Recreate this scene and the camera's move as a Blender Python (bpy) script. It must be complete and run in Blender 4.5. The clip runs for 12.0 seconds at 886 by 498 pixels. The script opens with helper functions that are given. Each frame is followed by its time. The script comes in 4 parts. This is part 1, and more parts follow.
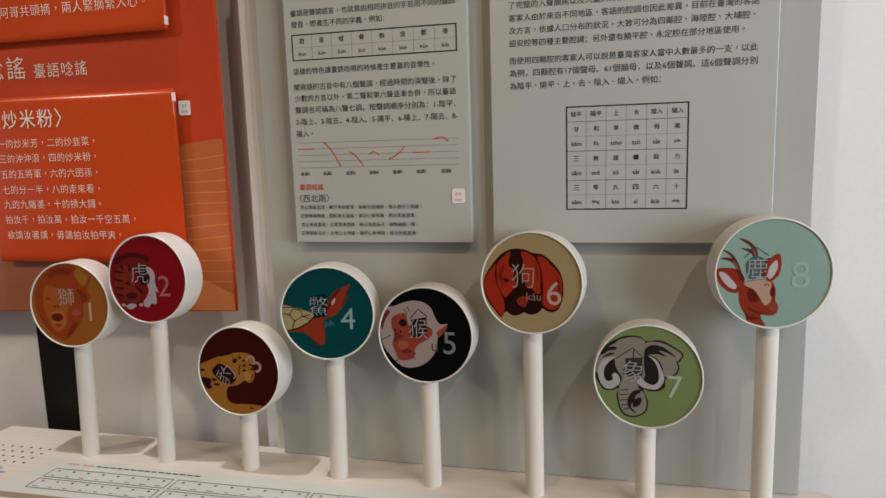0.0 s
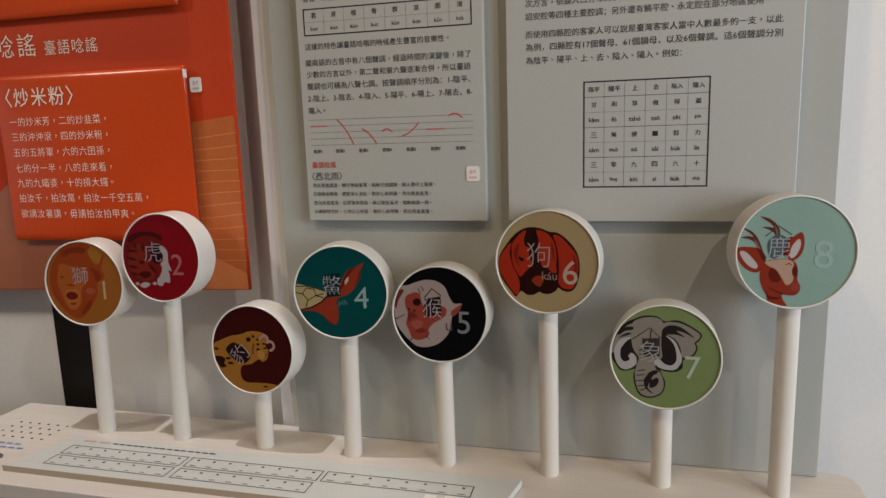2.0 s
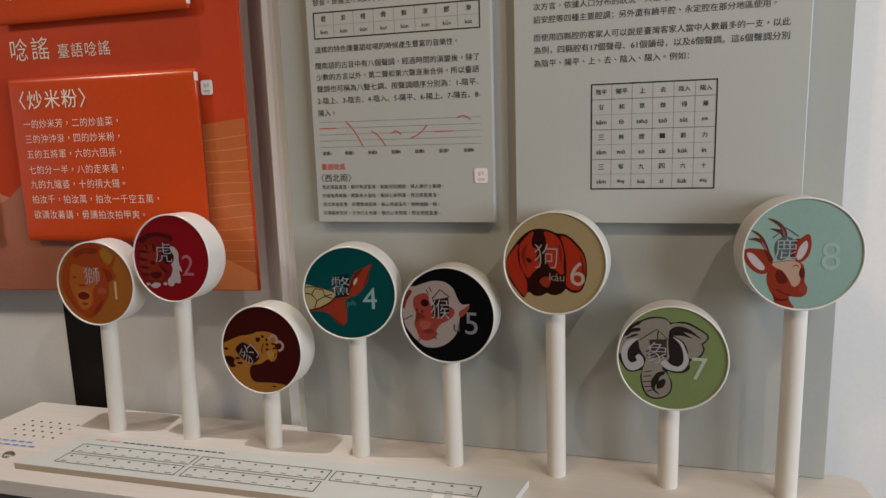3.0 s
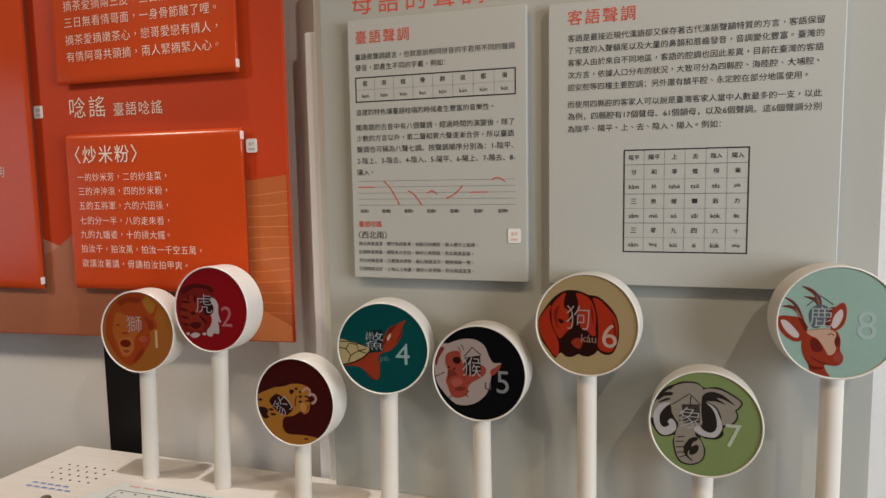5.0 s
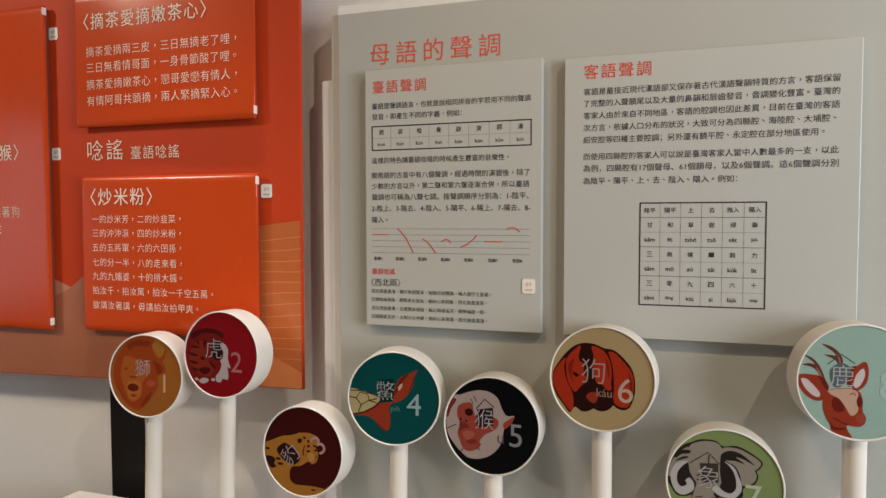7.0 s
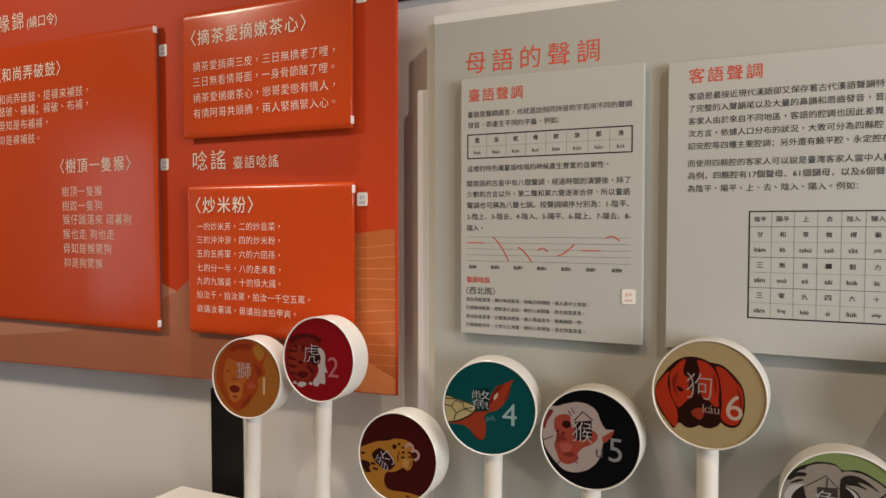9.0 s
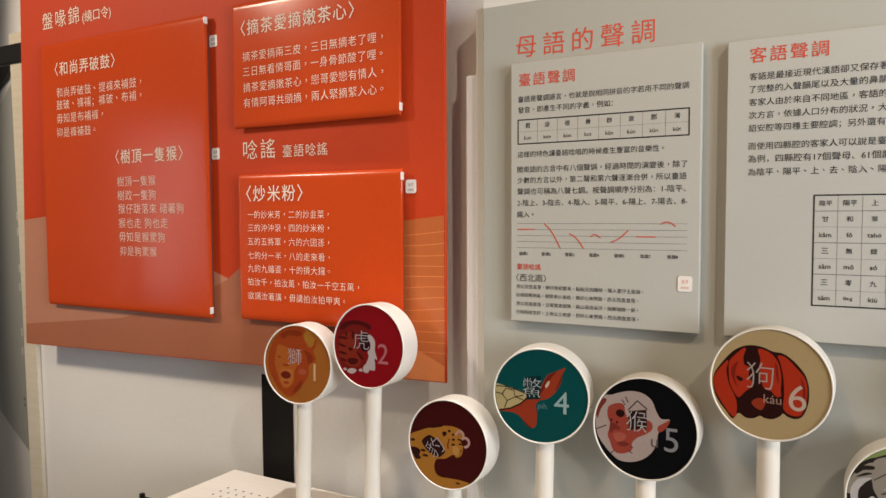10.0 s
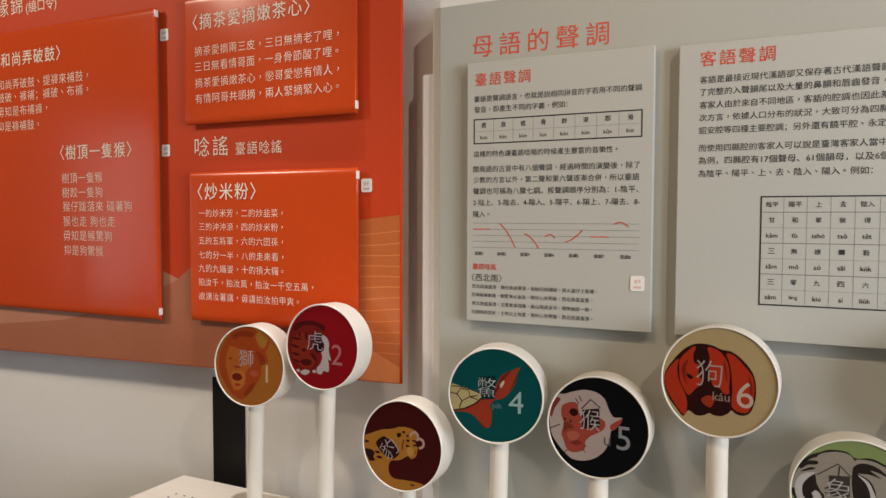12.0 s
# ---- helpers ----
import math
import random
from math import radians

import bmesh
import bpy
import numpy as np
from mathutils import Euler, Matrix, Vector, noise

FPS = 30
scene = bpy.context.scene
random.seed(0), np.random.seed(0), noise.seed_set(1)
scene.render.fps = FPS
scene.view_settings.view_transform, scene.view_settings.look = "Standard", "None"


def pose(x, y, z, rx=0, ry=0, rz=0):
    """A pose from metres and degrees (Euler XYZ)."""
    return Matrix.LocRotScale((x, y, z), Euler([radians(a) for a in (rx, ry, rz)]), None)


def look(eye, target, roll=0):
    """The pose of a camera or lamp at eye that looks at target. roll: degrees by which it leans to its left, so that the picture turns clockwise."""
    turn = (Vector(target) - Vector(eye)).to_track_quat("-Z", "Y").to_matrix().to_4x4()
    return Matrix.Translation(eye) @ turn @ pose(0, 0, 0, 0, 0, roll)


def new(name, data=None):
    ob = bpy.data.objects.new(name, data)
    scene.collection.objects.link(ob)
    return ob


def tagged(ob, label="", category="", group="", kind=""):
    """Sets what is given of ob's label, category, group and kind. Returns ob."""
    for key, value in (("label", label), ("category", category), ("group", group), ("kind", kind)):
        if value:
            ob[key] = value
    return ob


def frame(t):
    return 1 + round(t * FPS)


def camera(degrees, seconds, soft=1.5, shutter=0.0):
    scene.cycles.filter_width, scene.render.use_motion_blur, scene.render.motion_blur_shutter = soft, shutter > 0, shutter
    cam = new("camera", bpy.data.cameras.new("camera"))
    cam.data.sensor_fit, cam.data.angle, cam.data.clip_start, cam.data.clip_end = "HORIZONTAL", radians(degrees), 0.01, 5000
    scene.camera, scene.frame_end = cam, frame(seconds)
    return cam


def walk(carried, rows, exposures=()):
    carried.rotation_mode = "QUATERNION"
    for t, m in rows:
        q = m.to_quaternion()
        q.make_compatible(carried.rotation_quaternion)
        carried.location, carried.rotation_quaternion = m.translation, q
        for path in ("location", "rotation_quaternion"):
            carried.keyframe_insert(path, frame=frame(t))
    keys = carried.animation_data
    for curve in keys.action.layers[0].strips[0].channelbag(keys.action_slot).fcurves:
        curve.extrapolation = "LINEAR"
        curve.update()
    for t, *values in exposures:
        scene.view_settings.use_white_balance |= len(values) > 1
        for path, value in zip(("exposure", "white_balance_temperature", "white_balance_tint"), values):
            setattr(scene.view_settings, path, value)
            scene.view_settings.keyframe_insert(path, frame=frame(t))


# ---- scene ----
cam = camera(65.94, 12.0, soft=1.48)
PATH = [  # seconds, x, y, z, pitch, roll, yaw
    (0, 0.5949, -1.2221, 1.3733, -8.392, 1.728, 13.575),
    (0.5, 0.5968, -1.2116, 1.3752, -9.134, 1.899, 13.452),
    (1, 0.5914, -1.2135, 1.3704, -9.161, 1.505, 13.847),
    (1.5, 0.5944, -1.2180, 1.3692, -9.887, 1.719, 13.927),
    (2, 0.5885, -1.2074, 1.3711, -10.158, 1.885, 14.633),
    (2.5, 0.5886, -1.2100, 1.3700, -9.890, 1.817, 14.730),
    (3, 0.5881, -1.2174, 1.3684, -9.831, 1.826, 15.193),
    (3.2, 0.5883, -1.2155, 1.3685, -9.774, 1.845, 15.073),
    (4.8, 0.5841, -1.2353, 1.3928, -6.571, 1.356, 18.192),
    (5, 0.5856, -1.2400, 1.3946, -5.927, 1.001, 17.715),
    (5.5, 0.5829, -1.2253, 1.4057, -5.268, 0.837, 17.368),
    (6, 0.5805, -1.2294, 1.4075, -3.564, -0.065, 17.405),
    (6.5, 0.5748, -1.2349, 1.4077, -2.959, 0.180, 17.901),
    (6.7, 0.5722, -1.2360, 1.4087, -2.760, 0.170, 18.030),
    (8.3, 0.5462, -1.2480, 1.4190, -1.790, -0.120, 21.400),
    (8.5, 0.5419, -1.2483, 1.4193, -1.561, -0.157, 22.443),
    (9, 0.5284, -1.2477, 1.4165, -2.104, 0.020, 24.451),
    (9.5, 0.5122, -1.2499, 1.4178, -2.553, 0.213, 26.600),
    (10, 0.5071, -1.2483, 1.4098, -2.925, 0.279, 27.788),
    (10.5, 0.5076, -1.2453, 1.4094, -2.662, 0.073, 27.263),
    (11, 0.5135, -1.2458, 1.4130, -1.223, -0.414, 26.511),
    (11.5, 0.5099, -1.2481, 1.4068, -1.444, -0.361, 25.982),
    (12, 0.5100, -1.2379, 1.4005, -2.588, -0.162, 24.387),
]
STOPS = [(0, -0.74, 6200, 10), (0.5, -0.90, 6200, 10), (1, -0.99, 6200, 10), (1.5, -0.87, 6200, 10), (2.5, -0.90, 6200, 10), (3, -0.85, 6150, 10), (5, -0.57, 6350, 10), (5.5, -0.59, 6350, 10), (6.5, -0.50, 6400, 10),
         (8.5, -0.45, 6500, 10), (9.5, -0.39, 6600, 10), (10, -0.15, 6500, 10), (10.5, -0.07, 6450, 10), (11, -0.19, 6550, 10), (11.5, -0.35, 6550, 10), (12, -0.35, 6450, 10)]
walk(cam, [(t, pose(x, y, z, 90 + p, r, w)) for t, x, y, z, p, r, w in PATH], STOPS)

# ---- world and light ----
world = bpy.data.worlds.new("world")
world.use_nodes = True
scene.world = world
bg = world.node_tree.nodes["Background"]
bg.inputs[0].default_value = (0.75, 0.85, 1.0, 1)
bg.inputs[1].default_value = 0.6


def spot(name, eye, target, watts, colour, angle, size, blend=0.5):
    data = bpy.data.lights.new(name, "SPOT")
    data.energy, data.color, data.spot_size, data.spot_blend, data.shadow_soft_size = watts, colour, radians(angle), blend, size
    ob = new(name, data)
    ob.matrix_world = look(eye, target)
    return ob


def area(name, eye, target, watts, colour, sx, sy):
    data = bpy.data.lights.new(name, "AREA")
    data.energy, data.color, data.shape, data.size, data.size_y = watts, colour, "RECTANGLE", sx, sy
    ob = new(name, data)
    ob.matrix_world = look(eye, target)
    return ob


spot("spot_lamp", (-0.42, -0.34, 3.45), (-0.42, -0.68, 0.75), 200, (1.0, 0.97, 0.94), 42, 0.02, 0.4)
spot("spot_lamp", (1.75, -1.55, 3.15), (0.62, 0.0, 1.30), 106, (1.0, 0.87, 0.69), 66, 0.03, 0.9)
spot("spot_lamp", (-0.15, -1.60, 3.15), (0.60, 0.0, 1.25), 62, (1.0, 0.64, 0.34), 46, 0.035, 0.9)
spot("spot_lamp", (-2.40, -1.90, 3.00), (-1.30, 0.0, 1.50), 215, (1.0, 0.85, 0.67), 54, 0.15, 0.9)
# Unseen side windows, inferred from cool pole edges and the card's sheen.
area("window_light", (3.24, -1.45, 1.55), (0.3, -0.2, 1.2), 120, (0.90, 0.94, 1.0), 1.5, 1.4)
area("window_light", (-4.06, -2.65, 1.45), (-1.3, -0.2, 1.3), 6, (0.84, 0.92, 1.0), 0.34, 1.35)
# Added unseen fill lamp that warms the shadows in place of bounced room light.
area("fill_light", (-0.4, -2.4, 3.55), (-0.4, -2.4, 0.0), 25, (1.0, 0.74, 0.48), 2.4, 0.8)

# ---- materials ----
def lin(r, g, b):
    return tuple((c / 255 / 12.92) if c < 10.3 else ((c / 255 + 0.055) / 1.055) ** 2.4 for c in (r, g, b))


def mat(name, colour, rough=0.5, vary=0.06, scale=6.0, fine=160.0, bump=0.02, metal=0.0, coat=0.0, spec=0.5):
    """A painted or printed surface with broad mottling and fine grain."""
    m = bpy.data.materials.new(name)
    m.use_nodes = True
    nt = m.node_tree
    b = nt.nodes["Principled BSDF"]
    b.inputs["Roughness"].default_value, b.inputs["Metallic"].default_value = rough, metal
    b.inputs["Coat Weight"].default_value = coat
    b.inputs["Specular IOR Level"].default_value = spec
    co = nt.nodes.new("ShaderNodeTexCoord")
    n1, n2 = nt.nodes.new("ShaderNodeTexNoise"), nt.nodes.new("ShaderNodeTexNoise")
    n1.inputs["Scale"].default_value, n2.inputs["Scale"].default_value = scale, fine
    n1.inputs["Detail"].default_value, n2.inputs["Detail"].default_value = 4, 2
    for n in (n1, n2):
        nt.links.new(co.outputs["Object"], n.inputs["Vector"])
    add = nt.nodes.new("ShaderNodeMath")
    add.operation = "ADD"
    nt.links.new(n1.outputs["Fac"], add.inputs[0])
    nt.links.new(n2.outputs["Fac"], add.inputs[1])
    mp = nt.nodes.new("ShaderNodeMapRange")
    mp.inputs["From Min"].default_value, mp.inputs["From Max"].default_value = 0.5, 1.5
    nt.links.new(add.outputs[0], mp.inputs["Value"])
    mix = nt.nodes.new("ShaderNodeMix")
    mix.data_type = "RGBA"
    mix.inputs[6].default_value = (*[c * (1 - vary) for c in colour], 1)
    mix.inputs[7].default_value = (*[min(1, c * (1 + vary)) for c in colour], 1)
    nt.links.new(mp.outputs[0], mix.inputs[0])
    nt.links.new(mix.outputs[2], b.inputs["Base Color"])
    if bump:
        bp = nt.nodes.new("ShaderNodeBump")
        bp.inputs["Strength"].default_value, bp.inputs["Distance"].default_value = bump * 10, 0.0006
        nt.links.new(n2.outputs["Fac"], bp.inputs["Height"])
        nt.links.new(bp.outputs[0], b.inputs["Normal"])
    return m


def wood_mat(name, light, dark):
    m = mat(name, light, 0.42, 0.05, 8, 200, 0.02)
    nt = m.node_tree
    b = nt.nodes["Principled BSDF"]
    co, st = nt.nodes.new("ShaderNodeTexCoord"), nt.nodes.new("ShaderNodeMapping")
    st.inputs["Scale"].default_value = (2.0, 38.0, 30.0)
    n = nt.nodes.new("ShaderNodeTexNoise")
    n.inputs["Scale"].default_value, n.inputs["Detail"].default_value, n.inputs["Distortion"].default_value = 3.0, 6, 0.6
    nt.links.new(co.outputs["Object"], st.inputs[0])
    nt.links.new(st.outputs[0], n.inputs["Vector"])
    mix = nt.nodes.new("ShaderNodeMix")
    mix.data_type = "RGBA"
    mix.inputs[6].default_value, mix.inputs[7].default_value = (*dark, 1), (*light, 1)
    ramp = nt.nodes.new("ShaderNodeMapRange")
    ramp.inputs["From Min"].default_value, ramp.inputs["From Max"].default_value = 0.3, 0.6
    nt.links.new(n.outputs["Fac"], ramp.inputs["Value"])
    nt.links.new(ramp.outputs[0], mix.inputs[0])
    nt.links.new(mix.outputs[2], b.inputs["Base Color"])
    return m


WALL = mat("wall_paint", (0.80, 0.78, 0.75), 0.85, 0.04, 2.5, 120, 0.015)
# Ceiling and side walls are unseen; kept dark to cut bounced light.
CEIL = mat("dark_unseen_ceiling", (0.17, 0.165, 0.16), 0.9)
DIM = mat("dark_unseen_wall", (0.17, 0.165, 0.16), 0.85)
FLOOR = mat("floor_vinyl", (0.28, 0.25, 0.22), 0.5, 0.1)
# Bluish white, lightened so that the strip between the boards looks lit.
COOL_WHITE = mat("cool_white_paint", (0.82, 0.82, 0.86), 0.35, 0.03)
BLACK = mat("black_metal", (0.010, 0.008, 0.007), 0.5, 0.2, spec=0.22)
GREY = mat("grey_board_laminate", (0.405, 0.41, 0.375), 0.38, 0.03, 3, 180, 0.015)
PANEL = mat("grey_panel_laminate", (0.455, 0.46, 0.425), 0.36, 0.03, 4, 180, 0.015)
BATTEN = wood_mat("pale_pine", (0.72, 0.65, 0.52), (0.67, 0.59, 0.45))
EDGE = mat("cream_strip_paint", (0.72, 0.71, 0.67), 0.6, 0.05)
ORANGE = mat("orange_print", (0.53, 0.047, 0.008), 0.58, 0.07, 2.5, 150, 0.015, spec=0.25)
CARD = mat("orange_card_print", (0.57, 0.064, 0.011), 0.20, 0.06, 3.5, 150, 0.015, spec=0.28)
# Dark red for the shaded gap behind the cards.
GAP_SHADE = mat("dark_red_gap_shade", (0.16, 0.030, 0.014), 0.7, 0.08)
TAN = mat("tan_print", (0.40, 0.135, 0.066), 0.33, 0.08, 4, 150, 0.015)
TAN2 = mat("pale_tan_print", (0.50, 0.215, 0.13), 0.33, 0.08, 4, 150, 0.015)
STRIPE_BASE = mat("striped_orange_print", (0.50, 0.13, 0.035), 0.33, 0.08, 4, 150, 0.015)
STRIPE = mat("pale_orange_line_print", (0.68, 0.22, 0.07), 0.35)
INK = mat("black_ink", (0.022, 0.021, 0.021), 0.5, 0.2)
SMALL_INK = mat("dark_grey_ink", (0.075, 0.072, 0.07), 0.5, 0.2)
FINE_INK = mat("thin_grey_ink", (0.13, 0.13, 0.125), 0.5, 0.1)
RED_INK = mat("red_ink", (0.62, 0.075, 0.035), 0.45, 0.1)
CREAM_INK = mat("cream_ink", (0.88, 0.74, 0.61), 0.7, 0.06, spec=0.2)
STICKER = mat("white_sticker", (0.82, 0.79, 0.74), 0.4, 0.04)
CLIP = mat("white_plastic_clip", (0.85, 0.80, 0.74), 0.4)
PLASTIC = mat("white_plastic", (0.70, 0.665, 0.60), 0.34, 0.03, 9, 220, 0.02)
PIPE = mat("white_pipe_plastic", (0.69, 0.645, 0.57), 0.3, 0.03, 9, 220, 0.02)
WOOD = wood_mat("pale_maple_laminate", (0.68, 0.615, 0.545), (0.645, 0.575, 0.50))
PLATE = mat("label_plate_print", (0.60, 0.60, 0.555), 0.4, 0.03)
PLATE_SIDE = mat("label_plate_edge", (0.38, 0.30, 0.21), 0.5, 0.05)
APRON = mat("dark_grey_laminate", (0.09, 0.09, 0.088), 0.5, 0.1)
CHROME = mat("dull_nickel", (0.42, 0.38, 0.32), 0.3, 0.1, metal=1.0)
HOLE = mat("hole_dark", (0.03, 0.025, 0.02), 0.8)
FADED_RED = mat("pale_red_ink", (0.66, 0.36, 0.30), 0.5)
BLUE_INK = mat("blue_ink", (0.20, 0.28, 0.50), 0.5)


# ---- mesh helpers ----
def part(name, bm, material, parent=None, label=""):
    me = bpy.data.meshes.new(name)
    bm.normal_update()
    bm.to_mesh(me)
    bm.free()
    me.materials.append(material)
    ob = new(name, me)
    if parent:
        ob.parent = parent
    if label:
        ob["label"] = label
    return ob


def thing(name, label, category, x=0.0, y=0.0, z=0.0, group="", kind=""):
    ob = new(name)
    ob.empty_display_size = 0.05
    ob.matrix_world = pose(x, y, z)
    return tagged(ob, label, category, group, kind)


def box(x0, x1, y0, y1, z0, z1, bevel=0.0, seg=2):
    bm = bmesh.new()
    bmesh.ops.create_cube(bm, size=1)
    for v in bm.verts:
        v.co = Vector((x0 + (v.co.x + .5) * (x1 - x0), y0 + (v.co.y + .5) * (y1 - y0), z0 + (v.co.z + .5) * (z1 - z0)))
    if bevel:
        bmesh.ops.bevel(bm, geom=bm.edges[:], offset=bevel, segments=seg, affect="EDGES", profile=0.5)
    return bm


def slab(outline, z0, z1, bevel=0.0):
    """An upright prism over a flat outline in x and y."""
    bm = bmesh.new()
    f = bm.faces.new([bm.verts.new((x, y, z0)) for x, y in outline])
    up = bmesh.ops.extrude_face_region(bm, geom=[f])
    bmesh.ops.translate(bm, vec=(0, 0, z1 - z0), verts=[v for v in up["geom"] if isinstance(v, bmesh.types.BMVert)])
    bmesh.ops.recalc_face_normals(bm, faces=bm.faces[:])
    if bevel:
        bmesh.ops.bevel(bm, geom=[e for e in bm.edges if abs(e.verts[0].co.z - e.verts[1].co.z) < 1e-6], offset=bevel, segments=2, affect="EDGES", profile=0.5)
    return bm


def upright(outline, y0, y1, bevel=0.0):
    """A standing board from its outline in x and z."""
    bm = slab([(x, -z) for x, z in outline], y0, y1, bevel)
    bmesh.ops.transform(bm, matrix=Matrix(((1, 0, 0, 0), (0, 0, 1, 0), (0, -1, 0, 0), (0, 0, 0, 1))), verts=bm.verts[:])
    bmesh.ops.recalc_face_normals(bm, faces=bm.faces[:])
    return bm


def lathe(profile, n=64):
    """Turns (radius, depth) pairs round the y axis."""
    bm = bmesh.new()
    rings = []
    for r, y in profile:
        if r < 1e-6:
            rings.append([bm.verts.new((0, y, 0))])
        else:
            rings.append([bm.verts.new((r * math.cos(2 * math.pi * i / n), y, r * math.sin(2 * math.pi * i / n))) for i in range(n)])
    for a, b in zip(rings, rings[1:]):
        for i in range(n):
            j = (i + 1) % n
            if len(a) == 1:
                bm.faces.new((a[0], b[j], b[i]))
            elif len(b) == 1:
                bm.faces.new((a[i], a[j], b[0]))
            else:
                bm.faces.new((a[i], a[j], b[j], b[i]))
    bmesh.ops.recalc_face_normals(bm, faces=bm.faces[:])
    return bm


def smooth(ob, angle=35):
    for p in ob.data.polygons:
        p.use_smooth = True
    ob.data.set_sharp_from_angle(angle=radians(angle))
    return ob


def flat(points, y, smooth_steps=0, clip=0.0):
    """A flat print facing the room at depth y, from its outline in x and z; smooth_steps rounds the outline; clip keeps it within a radius."""
    pts = [Vector((p[0], p[1])) for p in points]
    if smooth_steps:
        out, n = [], len(pts)
        for i in range(n):
            a, b, c, d = pts[i - 1], pts[i], pts[(i + 1) % n], pts[(i + 2) % n]
            for k in range(smooth_steps):
                t = k / smooth_steps
                out.append(0.5 * ((2 * b) + (c - a) * t + (2 * a - 5 * b + 4 * c - d) * t * t + (3 * b - a - 3 * c + d) * t ** 3))
        pts = out
    if clip:
        pts = [p if p.length <= clip else p * (clip / p.length) for p in pts]
    bm = bmesh.new()
    f = bm.faces.new([bm.verts.new((p.x, y, p.y)) for p in pts])
    f.normal_update()
    if f.normal.y > 0:
        f.normal_flip()
    bmesh.ops.triangulate(bm, faces=[f])
    return bm


def rect_lines(bm, x0, x1, z0, z1, y, w):
    for a, b, c, d in ((x0 - w, x1 + w, z1 - w, z1 + w), (x0 - w, x1 + w, z0 - w, z0 + w), (x0 - w, x0 + w, z0 + w, z1 - w), (x1 - w, x1 + w, z0 + w, z1 - w)):
        quad(bm, a, b, c, d, y)


def quad(bm, x0, x1, z0, z1, y):
    bm.faces.new([bm.verts.new(p) for p in ((x0, y, z0), (x1, y, z0), (x1, y, z1), (x0, y, z1))])


MARKS = "，。、"


def letters(body, bold=0.0, space=1.0, thin=0.0):
    """The outline of a line of writing as a bmesh in x and y, its commas and stops in the middle of their squares."""
    if any(c in MARKS for c in body) and not any(c.isascii() for c in body):
        bm = glyphs("".join("\u3000" if c in MARKS else c for c in body), bold, space, thin)
        n = len(bm.verts)
        extra = glyphs("".join(c if c in MARKS else "\u3000" for c in body), bold, space, thin)
        one = bpy.data.meshes.new("marks")
        extra.to_mesh(one)
        extra.free()
        bm.from_mesh(one)
        bpy.data.meshes.remove(one)
        bm.verts.ensure_lookup_table()
        bmesh.ops.translate(bm, vec=(0.26, 0.30, 0), verts=bm.verts[n:])
        return bm
    return glyphs(body, bold, space, thin)


def glyphs(body, bold=0.0, space=1.0, thin=0.0):
    cu = bpy.data.curves.new("writing", "FONT")
    cu.body, cu.resolution_u, cu.space_character = body, 6 if body.isdigit() else 2, space
    cu.offset = -thin
    ob = bpy.data.objects.new("writing", cu)
    scene.collection.objects.link(ob)
    me = ob.evaluated_get(bpy.context.evaluated_depsgraph_get()).to_mesh()
    bm = bmesh.new()
    bm.from_mesh(me)
    bpy.data.objects.remove(ob)
    bpy.data.curves.remove(cu)
    if bold:
        one = bpy.data.meshes.new("stroke")
        bm.to_mesh(one)
        for dx, dy, k in ((bold, 0, 1), (0, bold, 2), (bold, bold, 3)):
            n = len(bm.verts)
            bm.from_mesh(one)
            bm.verts.ensure_lookup_table()
            bmesh.ops.translate(bm, vec=(dx, dy, -0.0004 * k), verts=bm.verts[n:])
        bpy.data.meshes.remove(one)
    return bm


def writing(body, x0, x1, z, y, material, parent, bold=0.0, name="text_line", height=0.0, space=1.0, thin=0.0):
    """A line of writing from x0 to x1 on the plane y, its middle at height z."""
    bm = letters(body, bold, space, thin)
    xs, ys = [v.co.x for v in bm.verts], [v.co.y for v in bm.verts]
    s = (x1 - x0) / (max(xs) - min(xs)) if x1 > x0 else height / (max(ys) - min(ys))
    sz = height / (max(ys) - min(ys)) if height else s
    cy = (0.39 if not height else (max(ys) + min(ys)) / 2)
    cx = min(xs) if x1 > x0 else (min(xs) + max(xs)) / 2
    for v in bm.verts:
        v.co = Vector((x0 + (v.co.x - cx) * s, y + v.co.z * 0.1, z + (v.co.y - cy) * sz))
    ob = part(name, bm, material, parent)
    if name == "text_line":
        ob["kind"] = "stuff"
    return ob


